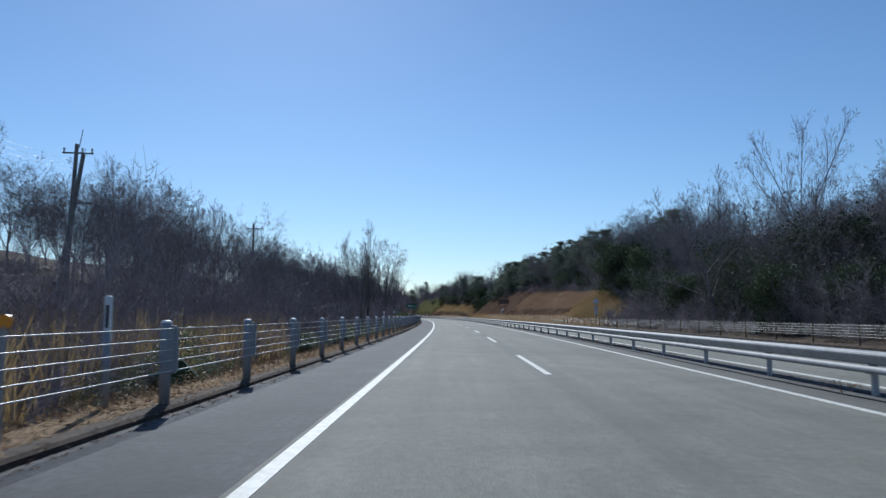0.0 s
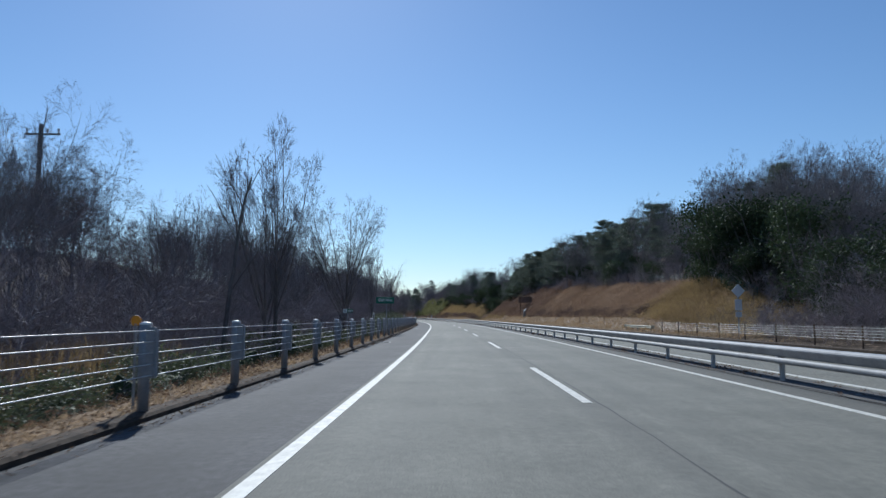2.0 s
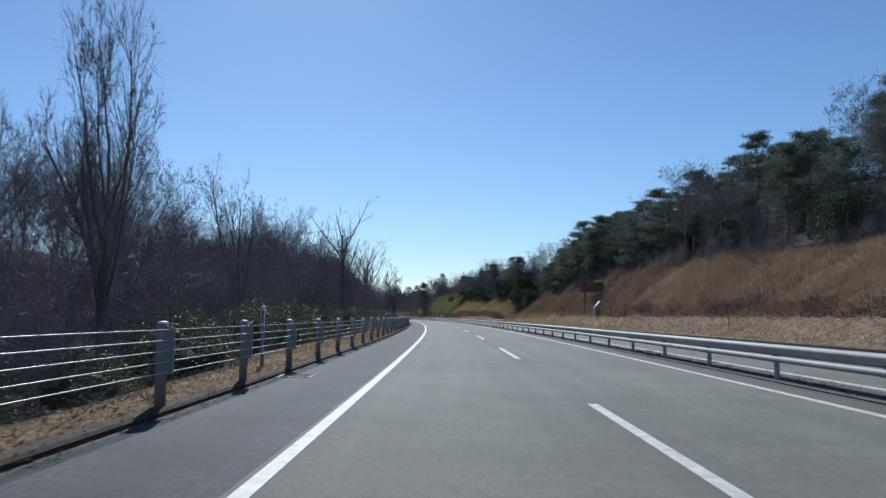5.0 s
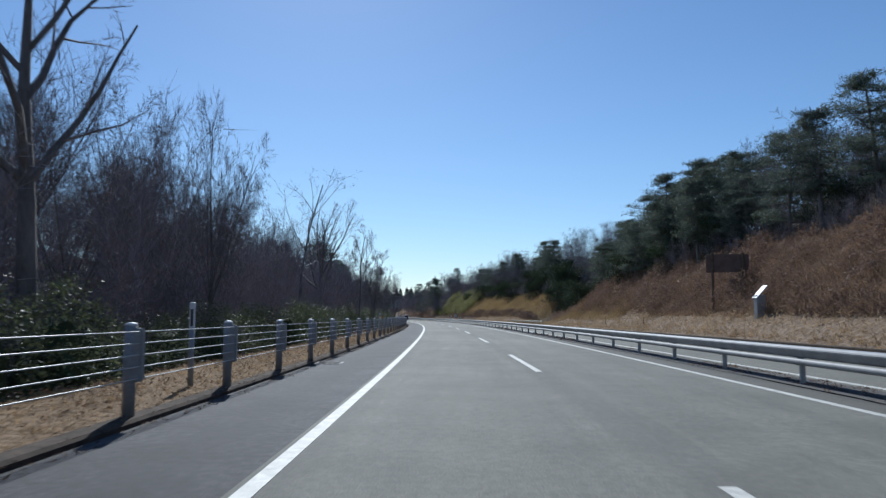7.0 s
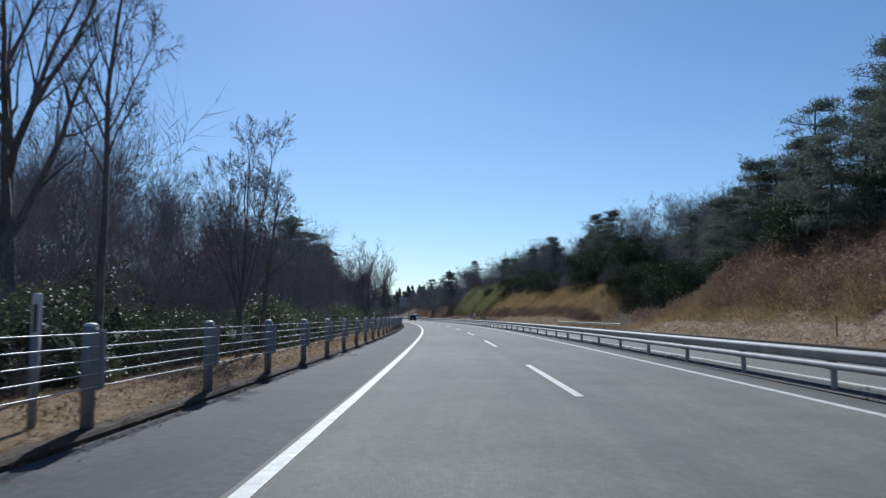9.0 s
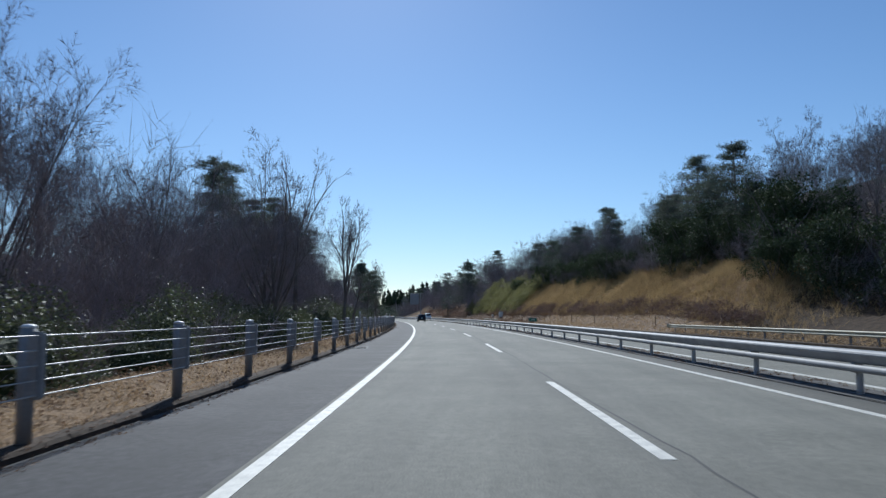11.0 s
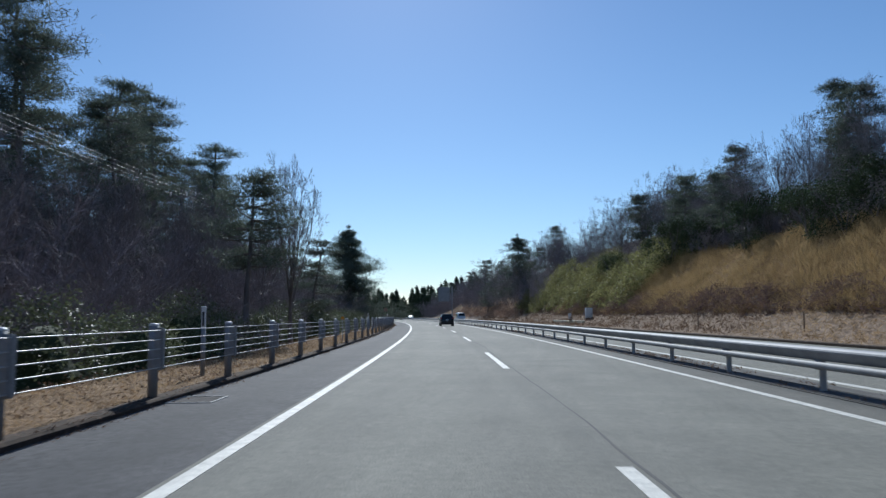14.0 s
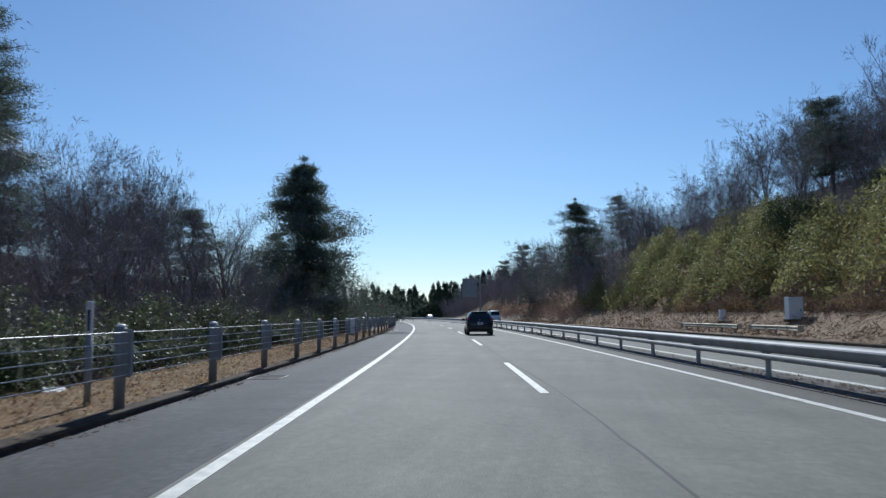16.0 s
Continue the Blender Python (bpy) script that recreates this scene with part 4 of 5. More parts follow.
spread_over(PINES, 22, 275, 400, 25.5, 42, (0.65, 1.0), 0.6)
spread_over(GROVES, 18, 290, 460, 26, 58, (0.75, 1.1))
spread_over(LEAFY, 28, 275, 392, 22.8, 29, (0.55, 0.95), 0.4)
spread_over(KINDS, 10, 380, 445, 27, 37, (0.75, 1.0))
spread_over(KINDS, 14, 275, 385, 26, 34, (0.7, 0.95))
spread_over(GROVES, 14, 420, 700, 17, 50, (0.8, 1.1))
spread_over(PINES, 10, 460, 620, 18, 40, (0.9, 1.2))
spread_over(CEDARS, 46, 640, 700, -6, 34, (0.6, 1.0))
spread_over(CEDARS, 32, 640, 715, 30, 66, (0.6, 1.05))
spread_over(CEDARS, 70, 610, 700, -34, 60, (0.55, 0.95))
spread_over(CEDARS, 70, 650, 690, 78, -44, (0.85, 1.2))

# single trees
ALONE = "single trees"
hero = bare_tree(67, "zelkova", 13.6, 0.36, "large round-crowned leafless tree behind the fence", group=ALONE, wide=4.1)
hero.matrix_basis = spot(87, -10.9)
hero = bare_tree(68, "broom", 12.6, 0.22, "tall leafless tree of several stems that fan upwards", stems=2, group=ALONE, wide=2.9)
hero.matrix_basis = spot(59, -11.2)
hero = bare_tree(69, "sparse", 10.3, 0.12, "thin crooked leafless tree with few limbs", group=ALONE, wide=1.6, thick=1.3)
hero.matrix_basis = spot(49.3, -10.8)
hero = bare_tree(70, "dome", 9.5, 0.14, "leafless tree with drooping fine twigs beside the sign", group=ALONE, wide=2.0)
hero.matrix_basis = spot(106, -10.2)
hero = bare_tree(52, "spread", 12.0, 0.24, "wide-spreading leafless cherry tree beside the opposite carriageway", group=ALONE, wide=4.9, thick=1.2)
hero.matrix_basis = spot(31, 17.5)
hero = bare_tree(53, "spread", 14.6, 0.28, "wide-spreading leafless tree on the far slope", group=ALONE, wide=5.4, thick=1.2)
hero.matrix_basis = spot(32, 25)
hero = bare_tree(54, "pruned", 11.5, 0.25, "leaning leafless tree with sawn-off limbs", lean=(0.3, -0.02), group=ALONE)
x, y = plan(148.5, -10.8)
hero.matrix_basis = pose(float(x), float(y), float(ground_z(148.5, -10.8)))
hero = bare_tree(79, "flat", 11.5, 0.25, "large wide-armed leafless tree behind the shrubs", group=ALONE, wide=3.4)
hero.matrix_basis = spot(196.6, -12)
hero = bare_tree(55, "broom", 7.3, 0.13, "slender leafless tree behind the shrubs", group=ALONE, wide=1.6)
hero.matrix_basis = spot(201, -8.0)
hero = bare_tree(62, "slim", 6.5, 0.1, "slender leafless tree behind the shrubs", group=ALONE, wide=1.2)
hero.matrix_basis = spot(205, -8.4)
hero = bare_tree(82, "spread", 7.6, 0.2, "low leafless tree with long arching limbs beside the fence", group=ALONE, wide=3.2)
hero.matrix_basis = spot(135.5, -10.8)
hero = bare_tree(83, "slim", 8.8, 0.09, "slender light leafless tree above the shrubs", group=ALONE, wide=1.2)
hero.matrix_basis = spot(193.5, -8.6)
hero = bare_tree(80, "sparse", 11.9, 0.12, "tall leafless tree with few long forked limbs", group=ALONE, wide=2.9, thick=1.2)
hero.matrix_basis = spot(182, -11.2)
hero = bare_tree(81, "fan", 10.6, 0.16, "leafless tree with a narrow twiggy crown behind the shrubs", group=ALONE, wide=2.1)
hero.matrix_basis = spot(165.5, -12)
for s, l, k, style in ((80, -16, 9.0, "fan"), (85, -18.5, 10.2, "broom"), (92, -16.5, 9.8, "fan"), (99, -18.5, 10.4, "broom")):
    hero = bare_tree(int(s) + 20, style, k, 0.15, "leafless tree in the woods behind the large round tree", group=ALONE, wide=k * 0.27)
    hero.matrix_basis = spot(s, l)
hero = bare_tree(56, "vase", 9.0, 0.15, "tall leafless tree with upright limbs", group=ALONE, wide=2.1)
hero.matrix_basis = spot(274.6, -8.1)
hero = bare_tree(75, "pruned", 4.6, 0.15, "short dark tree with sawn-off limbs", group=ALONE, wide=1.0)
hero.matrix_basis = spot(277.5, -8.0)
hero = bare_tree(76, "fan", 9.4, 0.24, "tall dark leafless tree of two stems behind the shrubs", stems=2, group=ALONE, wide=3.0, fewer=1)
hero.matrix_basis = spot(260.2, -9.8)
hero = bare_tree(77, "upright", 10.4, 0.16, "tall leafless tree behind the shrubs", group=ALONE, wide=1.7)
hero.matrix_basis = spot(264, -9.5)
hero = bare_tree(57, "broom", 8.8, 0.15, "slender leafless tree with upright limbs beside the shrubs", group=ALONE, wide=1.9)
hero.matrix_basis = spot(328.2, -8.4)
hero = pine_tree(64, 7.4, 2.3, "leaning dark-stemmed pine beside the shrubs", PINE, 8, 0.5, group=ALONE, density=1.6, needle_size=0.26)
hero.matrix_basis = spot(324, -9.4)
hero = pine_tree(63, 7.8, 2.6, "small open-crowned pine between the trees", PINE, 9, 0.2, group=ALONE, density=1.6, needle_size=0.26)
hero.matrix_basis = spot(349.4, -11.2)
hero = pine_tree(58, 14.0, 6.6, "large dark conical conifer with ragged tiers beside the fence", PINE, 17, 0.06, "cedar", group=ALONE, density=2.2, needle_size=0.42, ragged=0.9)
hero.matrix_basis = spot(399, -11.8)
hero = bare_tree(65, "flat", 8.5, 0.16, "crooked leafless tree leaning out of the thicket", group=ALONE, wide=3.4)
hero.matrix_basis = spot(383, -14)
hero = pine_tree(59, 14.0, 7.6, "tall layered conifer beside the opposite carriageway", PINE, 11, 0.16, "cedar", group=ALONE, density=2.0, ragged=0.7)
hero.matrix_basis = spot(445, 20)

# undergrowth
LOW = [tagged(new("undergrowth", thicket_mesh(60 + k, 14, 6, 3.0, 38, BRUSH, 0.8)), "tangled brown leafless undergrowth", "undergrowth", kind="stuff") for k in range(2)]
TALL = [tagged(new("thicket", thicket_mesh(64 + k, 15, 7, 8.0, 56, BRUSH, 0.85)), "tall dense leafless thicket of young trees", "thicket", kind="stuff") for k in range(3)]
for k, b in enumerate(LOW + TALL):
    s, l = -18 + 13 * k, (-12.5 if k < 2 else -17)
    b.matrix_basis = at(s, l, float(ground_z(s, l)))


def undergrowth(kinds, s0, s1, step, l, size=1.0):
    for s in np.arange(s0, s1, step):
        ll = l + rng.uniform(-1, 1)
        c = copy_thing(kinds[int(rng.integers(len(kinds)))], Matrix())
        k = size * rng.uniform(0.8, 1.2)
        k *= 0.62 if s < 20 and l < -14 else 1.0
        c.matrix_basis = at(s, ll, float(ground_z(s, ll)) - 0.2, float(rng.choice([0, 180])) + rng.uniform(-8, 8)) @ Matrix.Diagonal((1, 1, k, 1))


undergrowth(LOW, -20, 500, 12, -12.3, 1.0)
undergrowth(TALL, 16, 62, 7, -15.5, 0.66)
undergrowth(TALL, 62, 110, 7, -14.8, 0.72)
undergrowth(TALL, 110, 150, 8, -14.8, 0.8)
undergrowth(TALL, 150, 290, 8, -14.8, 1.1)
undergrowth(TALL, 290, 345, 7, -15.5, 0.85)
undergrowth(TALL, 290, 375, 9, -18.5, 1.15)
undergrowth(TALL, 345, 500, 11, -15, 0.7)
undergrowth(TALL, -20, 150, 9, -21, 0.85)
undergrowth(TALL, 150, 300, 9, -21, 1.05)
undergrowth(TALL, 300, 470, 9, -21, 0.85)
undergrowth(LOW, -20, 66, 12, 18.5, 1.1)
undergrowth(TALL, -10, 66, 9, 21.5, 0.6)
undergrowth(TALL, -10, 70, 9, 27, 0.85)
undergrowth(TALL, -4, 60, 10, 30.5, 0.9)
undergrowth(TALL, -10, 90, 13, 38, 0.75)
undergrowth(TALL, 64, 90, 11, 28.5, 0.85)
undergrowth(LOW, 84, 430, 12, 26.5, 1.0)
undergrowth(TALL, -20, 100, 16, 32, 0.7)
undergrowth(TALL, 100, 430, 14, 32, 0.85)
undergrowth(TALL, 100, 430, 22, 42, 1.0)
undergrowth(TALL, 425, 600, 13, 21, 1.0)
undergrowth(TALL, 425, 600, 15, 30, 1.1)

# shrubs behind the near fence
BUSHES = [hedge_bush(71, 1.35, 1.9, "rounded evergreen shrub behind the cable fence", HEDGE), hedge_bush(72, 1.15, 2.2, "spreading evergreen shrub behind the cable fence", HEDGE),
          hedge_bush(73, 1.6, 1.8, "loose glossy evergreen shrub behind the cable fence", HEDGE), hedge_bush(74, 1.4, 1.6, "clipped round evergreen shrub behind the cable fence", HEDGE, 0.08, True)]
for k, b in enumerate(BUSHES):
    b.matrix_basis = spot(30 + 3 * k, -8.7)
for s in np.concatenate([np.arange(-8, 110, 3.3), np.arange(110, 480, 2.4)]):
    if rng.uniform() < (0.7 if s < 60 else 0.92):
        c = copy_thing(BUSHES[int(rng.integers(4))], Matrix())
        c.matrix_basis = spot(s + rng.uniform(-0.8, 0.8), (-8.9 if s < 110 else -9.7) + rng.uniform(-0.7, 0.5), rng.uniform(1.0, 1.5) * (1.0 if s < 110 else 1.18))


def tufts(name, label, category, count, s0, s1, l0, l1, h, blades, width, material, keep=None, splay=0.35, level=None, lumpy=0.0):
    """Grass: thin pointed blades in tufts over a stretch of ground."""
    r = np.random.default_rng(len(name) + int(s0) + 500)
    s, l = r.uniform(s0, s1, count), r.uniform(l0, l1, count)
    if keep is not None:
        ok = keep(s, l, r)
        s, l = s[ok], l[ok]
    x, y = plan(s, l)
    base = np.repeat(np.stack([x, y, (ground_z(s, l) if level is None else level(l)) - 0.03 * (level is None)], -1), blades, 0)
    rise = np.repeat(np.clip(1 + lumpy * (wave(s, l, 0.55, 3.0) + 0.6 * wave(s, l, 1.9, 1.0)), 0.35, 2.2), blades)
    n = len(base)
    base[:, :2] += r.normal(0, 0.07, (n, 2))
    hh = h * rise * r.uniform(0.5, 1.25, n)
    tip = base + np.stack([r.normal(0, splay, n) * hh, r.normal(0, splay, n) * hh, hh], -1)
    a = r.uniform(0, 6.28, n)
    side = np.stack([np.cos(a), np.sin(a), 0 * a], -1) * width * 0.5
    v = np.stack([base - side, base + side, tip], 1).reshape(-1, 3)
    f = np.arange(n * 3).reshape(-1, 3)
    tagged(new(name, mesh_of(name, v, f, material)), label, category, kind="stuff")


def patchy(lo):
    return lambda s, l, r: (wave(s, l, 0.5, 1.0) + r.normal(0, 0.4, len(s))) > lo


tufts("dry_grass", "tall dry brown grass on the cut bank", "grass", 36000, 97, 205, 17.3, 25.5, 0.6, 5, 0.024, RUSTGRASS, lambda s, l, r: r.uniform(0, 1, len(s)) < bank_at(s), 0.6, None, 0.6)
tufts("dry_grass", "yellowish dry grass at the end of the bank", "grass", 9500, 72, 100, 17.3, 25.5, 0.6, 5, 0.024, DRYGRASS, lambda s, l, r: r.uniform(0, 1, len(s)) < bank_at(s), 0.6, None, 0.6)
tufts("dry_grass", "tall dry yellow-brown grass on the cut bank", "grass", 46000, 266, 400, 17.3, 25.5, 0.6, 5, 0.024, DRYGRASS, lambda s, l, r: r.uniform(0, 1, len(s)) < bank_at(s), 0.6, None, 0.6)


def clumps(name, label, category, count, s0, s1, l0, l1, low, high, lump, leaf, per, narrow, material, droop=0.0):
    """A bushy cover: leaves strewn through a lumpy layer over the ground."""
    r = np.random.default_rng(int(s0) + count)
    s, l = r.uniform(s0, s1, count), r.uniform(l0, l1, count)
    x, y = plan(s, l)
    top = low + (high - low) * np.clip(0.45 + 0.75 * wave(s, l, 0.75, 2.0) + 0.4 * wave(s, l, 2.1, 5.0), 0, 1)
    z = ground_z(s, l) + top * r.uniform(0.15, 1.0, count) ** 0.6
    v, f = leaves(r, np.stack([x, y, z], -1), lump, per, leaf, 0.8, narrow, droop)
    tagged(new(name, mesh_of(name, v, f, material)), label, category, kind="stuff")


clumps("dry_shrub", "rusty dry shrubs and vines on the cut bank", "shrubs", 12500, 172, 257, 17.4, 26, 0.3, 1.7, 0.16, 0.42, 5, 0.14, REDGRASS)
clumps("bamboo_grass", "yellow-green bamboo grass covering the bank", "bamboo grass", 14000, 368, 436, 17.5, 27, 0.3, 3.5, 0.2, 0.3, 6, 0.3, BAMBOO, 0.3)
clumps("dry_shrub", "brown dead shrubs at the foot of the bank", "shrubs", 2500, 430, 520, 16.2, 20, 0.3, 1.2, 0.16, 0.4, 5, 0.14, REDGRASS)
clumps("dead_stalks", "matted dead stalks over the scree", "stalks", 10200, 66, 335, 14.3, 17.5, 0.05, 0.35, 0.1, 0.3, 4, 0.14, STRAW)
# redder scree here; the brown also stands in for shade below the bamboo
clumps("dead_stalks", "matted brown dead stalks over the scree, darkened for bamboo shade", "stalks", 6500, 335, 470, 14.3, 18.4, 0.05, 0.4, 0.1, 0.26, 4, 0.14, LITTER)
tufts("straw", "matted straw and dead leaves on the verge", "grass", 7000, -30, 110, -6.75, -5.88, 0.1, 3, 0.035, STRAW, None, 1.5)
tufts("straw", "matted straw and dead leaves on the verge", "grass", 30000, 110, 400, -8.6, -5.88, 0.1, 3, 0.035, STRAW, None, 1.5)
clumps("leaf_litter", "dead brown leaves and twigs strewn over the straw verge", "leaf litter", 5000, 100, 400, -8.9, -6.1, 0.01, 0.06, 0.09, 0.065, 8, 0.4, LITTER)
clumps("leaf_litter", "dead brown leaves along the fence", "leaf litter", 2000, -30, 100, -6.9, -6.1, 0.01, 0.06, 0.09, 0.065, 8, 0.4, LITTER)
clumps("dry_shrub", "dark dead shrubs along the foot of the grassy bank", "shrubs", 5200, 272, 402, 17.0, 18.7, 0.25, 1.15, 0.15, 0.34, 6, 0.13, DEADSTEM)
clumps("dry_shrub", "dark dead shrubs along the foot of the rusty bank", "shrubs", 2600, 96, 176, 17.2, 18.4, 0.15, 0.8, 0.14, 0.32, 5, 0.13, DEADSTEM)
tufts("verge_weeds", "sparse dry weeds on the scree below the bank", "weeds", 5000, 60, 460, 14.2, 17.6, 0.22, 4, 0.03, STRAW, patchy(0.1), 0.9)
tufts("median_weeds", "low dead weeds in the median strip", "weeds", 9000, -20, 420, 4.42, 5.3, 0.06, 5, 0.025, LITTER, patchy(0.3), 0.9, lambda l: np.interp(l, [4.4, 4.7, 5.05, 5.35], [0.015, 0.05, 0.06, 0.015]))
tufts("pampas_grass", "tall straw-yellow pampas grass behind the fence", "grass", 420, -16, 17, -15.5, -10.6, 2.4, 9, 0.07, DRYGRASS, patchy(-0.2), 0.22)
tufts("pampas_grass", "tall straw-yellow pampas grass behind the fence", "grass", 260, 36, 47, -14, -10.8, 1.9, 9, 0.07, DRYGRASS, patchy(0.0), 0.25)
tufts("kerb_litter", "dead leaves and dirt along the foot of the kerb", "leaf litter", 26000, -30, 420, -6.1, -5.62, 0.02, 2, 0.035, LITTER, patchy(-0.25), 1.8, lambda l: np.interp(l, [-6.08, -5.84, -5.8, -5.79], [0.085, 0.085, 0.05, 0.0]))
spread_over(GROVES, 6, 58, 125, -20, -28, (0.7, 0.9))
spread_over(KINDS, 5, 62, 84, -15, -20, (0.65, 0.85))
spread_over(PINES, 8, 205, 252, 25, 29.5, (1.0, 1.3))
spread_over(KINDS, 6, 90, 106, 27, 32, (1.0, 1.2))
spread_over(LEAFY, 6, 88, 104, 26, 30, (1.1, 1.5))
tufts("dry_grass", "golden dry grass at the foot of the shrubs", "grass", 3500, 214, 254, 16.6, 20.5, 0.7, 5, 0.024, DRYGRASS, None, 0.6, None, 0.6)
spread_over(LEAFY, 9, 214, 256, 22.3, 25.5, (0.6, 0.95))
spread_over(PINES, 6, 208, 256, 22.8, 25.5, (0.7, 0.95))
spread_over(LEAFY, 10, 4, 50, 21, 27, (0.9, 1.35))
undergrowth(TALL, 2, 56, 9, 24.5, 0.85)
spread_over(LEAFY, 12, 280, 312, 24.8, 28.5, (0.9, 1.3))
spread_over(KINDS, 8, 152, 200, -15, -19, (0.95, 1.15))

# ---- roadside things ----
def slab_text(name, words, size, material, m, parent, label=""):
    """Raised letters as one mesh under a sign."""
    cu = bpy.data.curves.new(name, "FONT")
    cu.body, cu.size, cu.extrude, cu.align_x, cu.align_y = words, size, 0.004, "CENTER", "CENTER"
    tmp = bpy.data.objects.new(name, cu)
    me = bpy.data.meshes.new_from_object(tmp)
    bpy.data.objects.remove(tmp)
    me.materials.append(material)
    ob = part(name, me, parent, label)
    ob.matrix_basis = m
    return ob


FACE = pose(0, 0, 0, 90, 0, 0)


def delineator(m):
    ob = thing("delineator", "white roadside delineator post with a round top", "delineator", m, "delineators")
    bm = bmesh.new()
    bmesh.ops.create_cone(bm, segments=12, radius1=0.05, radius2=0.05, depth=1.0, cap_ends=True, matrix=pose(0, 0, 0.5))
    part("post", finish("post", bm, POSTGREY, True), ob)
    part("paddle", box("paddle", (0.1, 0.05, 0.5), (0, 0, 1.2), WHITE, 0.022), ob, "white plastic paddle")
    part("reflector", box("reflector", (0.045, 0.01, 0.3), (0, -0.028, 1.18), DARKBAR, 0.003), ob, "dark reflector strip")
    return ob


first = delineator(at(-55.5, -6.6, 0.08))
for k in range(1, 15):
    copy_thing(first, at(-55.5 + 40.55 * k, -6.6, 0.08))


def town_sign():
    ob = thing("elevation_sign", "green elevation sign with white lettering on a steel post", "sign", at(74, -6.5, 0.1))
    part("post", rod("post", (0.1, 0.05, -0.3), (0.1, 0.05, 2.62), 0.045, 0.045, POSTGREY), ob)
    part("panel", box("panel", (1.28, 0.03, 0.46), (0, 0, 2.35), GREEN, 0.01), ob, "green panel")
    slab_text("lettering", "\u6a19\u9ad8500m", 0.25, SIGNWHITE, pose(0, -0.02, 2.35) @ FACE, ob, "white lettering")


def phone_sign():
    ob = thing("phone_sign", "white and green emergency telephone sign on a thin post", "sign", at(66.8, -8.25, -0.1))
    part("post", rod("post", (0, 0.04, -0.3), (0, 0.04, 1.9), 0.035, 0.035, POSTGREY), ob)
    part("panel", box("panel", (0.22, 0.02, 0.22), (-0.16, 0, 1.74), SIGNWHITE, 0.005), ob, "white square panel")
    part("panel", box("panel", (0.36, 0.02, 0.2), (0.14, 0, 1.74), GREEN, 0.005), ob, "green panel")
    part("receiver_mark", box("receiver_mark", (0.04, 0.006, 0.15), (-0.16, -0.013, 1.74), DARKBAR, 0.002), ob)
    for k in range(4):
        part("character_bar", box("character_bar", (0.045, 0.006, 0.11), (0.02 + 0.08 * k, -0.013, 1.74), SIGNWHITE, 0.002), ob)


def kilometre_sign():
    ob = thing("kilometre_sign", "small green kilometre sign with white figures above the guardrail", "sign", at(279, 4.85, 0.06))
    part("post", rod("post", (-0.25, 0.03, 0.0), (-0.25, 0.03, 1.1), 0.022, 0.022, POSTGREY), ob)
    part("arm", rod("arm", (-0.42, 0.03, 1.06), (0.3, 0.03, 1.06), 0.012, 0.012, POSTGREY), ob)
    part("panel", box("panel", (0.55, 0.015, 0.24), (0.03, 0, 0.93), GREEN, 0.004), ob, "green panel")
    slab_text("figures", "103", 0.22, SIGNWHITE, pose(0.03, -0.012, 0.93) @ FACE, ob, "white figures")


def diamond_sign():
    ob = thing("warning_sign", "grey back of a diamond sign with a plate below", "sign", at(68.4, 16.4, 0.1))
    part("post", rod("post", (0, 0.05, -0.3), (0, 0.05, 3.2), 0.045, 0.045, POSTGREY), ob)
    part("diamond", box("diamond", (0.62, 0.03, 0.62), (0, 0, 2.95), SHEET, 0.01, pose(0, 0, 0, 0, 45, 0)), ob)
    part("plate", box("plate", (0.45, 0.03, 0.7), (0, 0, 2.05), SHEET, 0.01), ob)
    part("plate", box("plate", (0.4, 0.03, 0.35), (0, 0, 1.45), SHEET, 0.01), ob)


def info_board(s, l):
    ob = thing("sign_board", "rusty brown back of a wide road sign on two dark posts", "sign", at(s, l, float(ground_z(s, l)), -16))
    for x in (-1.06, 1.06):
        part("post", rod("post", (x, 0, -1.2), (x, 0, 3.55), 0.11, 0.1, STAKE), ob)
    part("panel", box("panel", (3.0, 0.05, 1.35), (0, 0.15, 2.8), RUSTBACK, 0.01), ob, "rusty brown panel")
    for z in (2.35, 2.8, 3.25):
        part("rib", box("rib", (2.9, 0.05, 0.06), (0, 0.1, z), RUSTBACK, 0.005), ob)


def phone_booth(s, l):
    ob = thing("emergency_phone", "pale weathered box with a slanted white roof on the verge", "phone box", at(s, l, float(ground_z(s, l))))
    part("body", box("body", (0.55, 0.5, 1.5), (0, 0, 0.55), SIGNBACK, 0.03), ob, "grey sheet body")
    part("roof", box("roof", (1.05, 0.7, 0.05), (0.02, 0, 1.5), WHITE, 0.02, pose(0, 0, 0, 0, -48, 0)), ob, "slanted white roof")
    part("door", box("door", (0.4, 0.02, 0.9), (0, -0.255, 0.62), SIGNBACK, 0.01), ob)


def gantry():
    ob = thing("cantilever_sign", "grey back of a large overhead sign on a tall pole", "sign", at(510, 14.8, 0.0))
    part("pole", rod("pole", (0, 0, -0.5), (0, 0, 9.8), 0.2, 0.15, POSTGREY, 14), ob)
    for z in (8.9, 6.2):
        part("arm", rod("arm", (0, 0, z), (-3.6, 0, z), 0.09, 0.07, POSTGREY, 10), ob)
    part("panel", box("panel", (3.3, 0.12, 4.2), (-2.4, -0.16, 7.5), SIGNBACK, 0.03), ob, "grey panel")
    for x in (-3.5, -2.4, -1.3):
        part("rib", box("rib", (0.1, 0.1, 4.0), (x, -0.27, 7.5), POSTGREY, 0.01), ob)


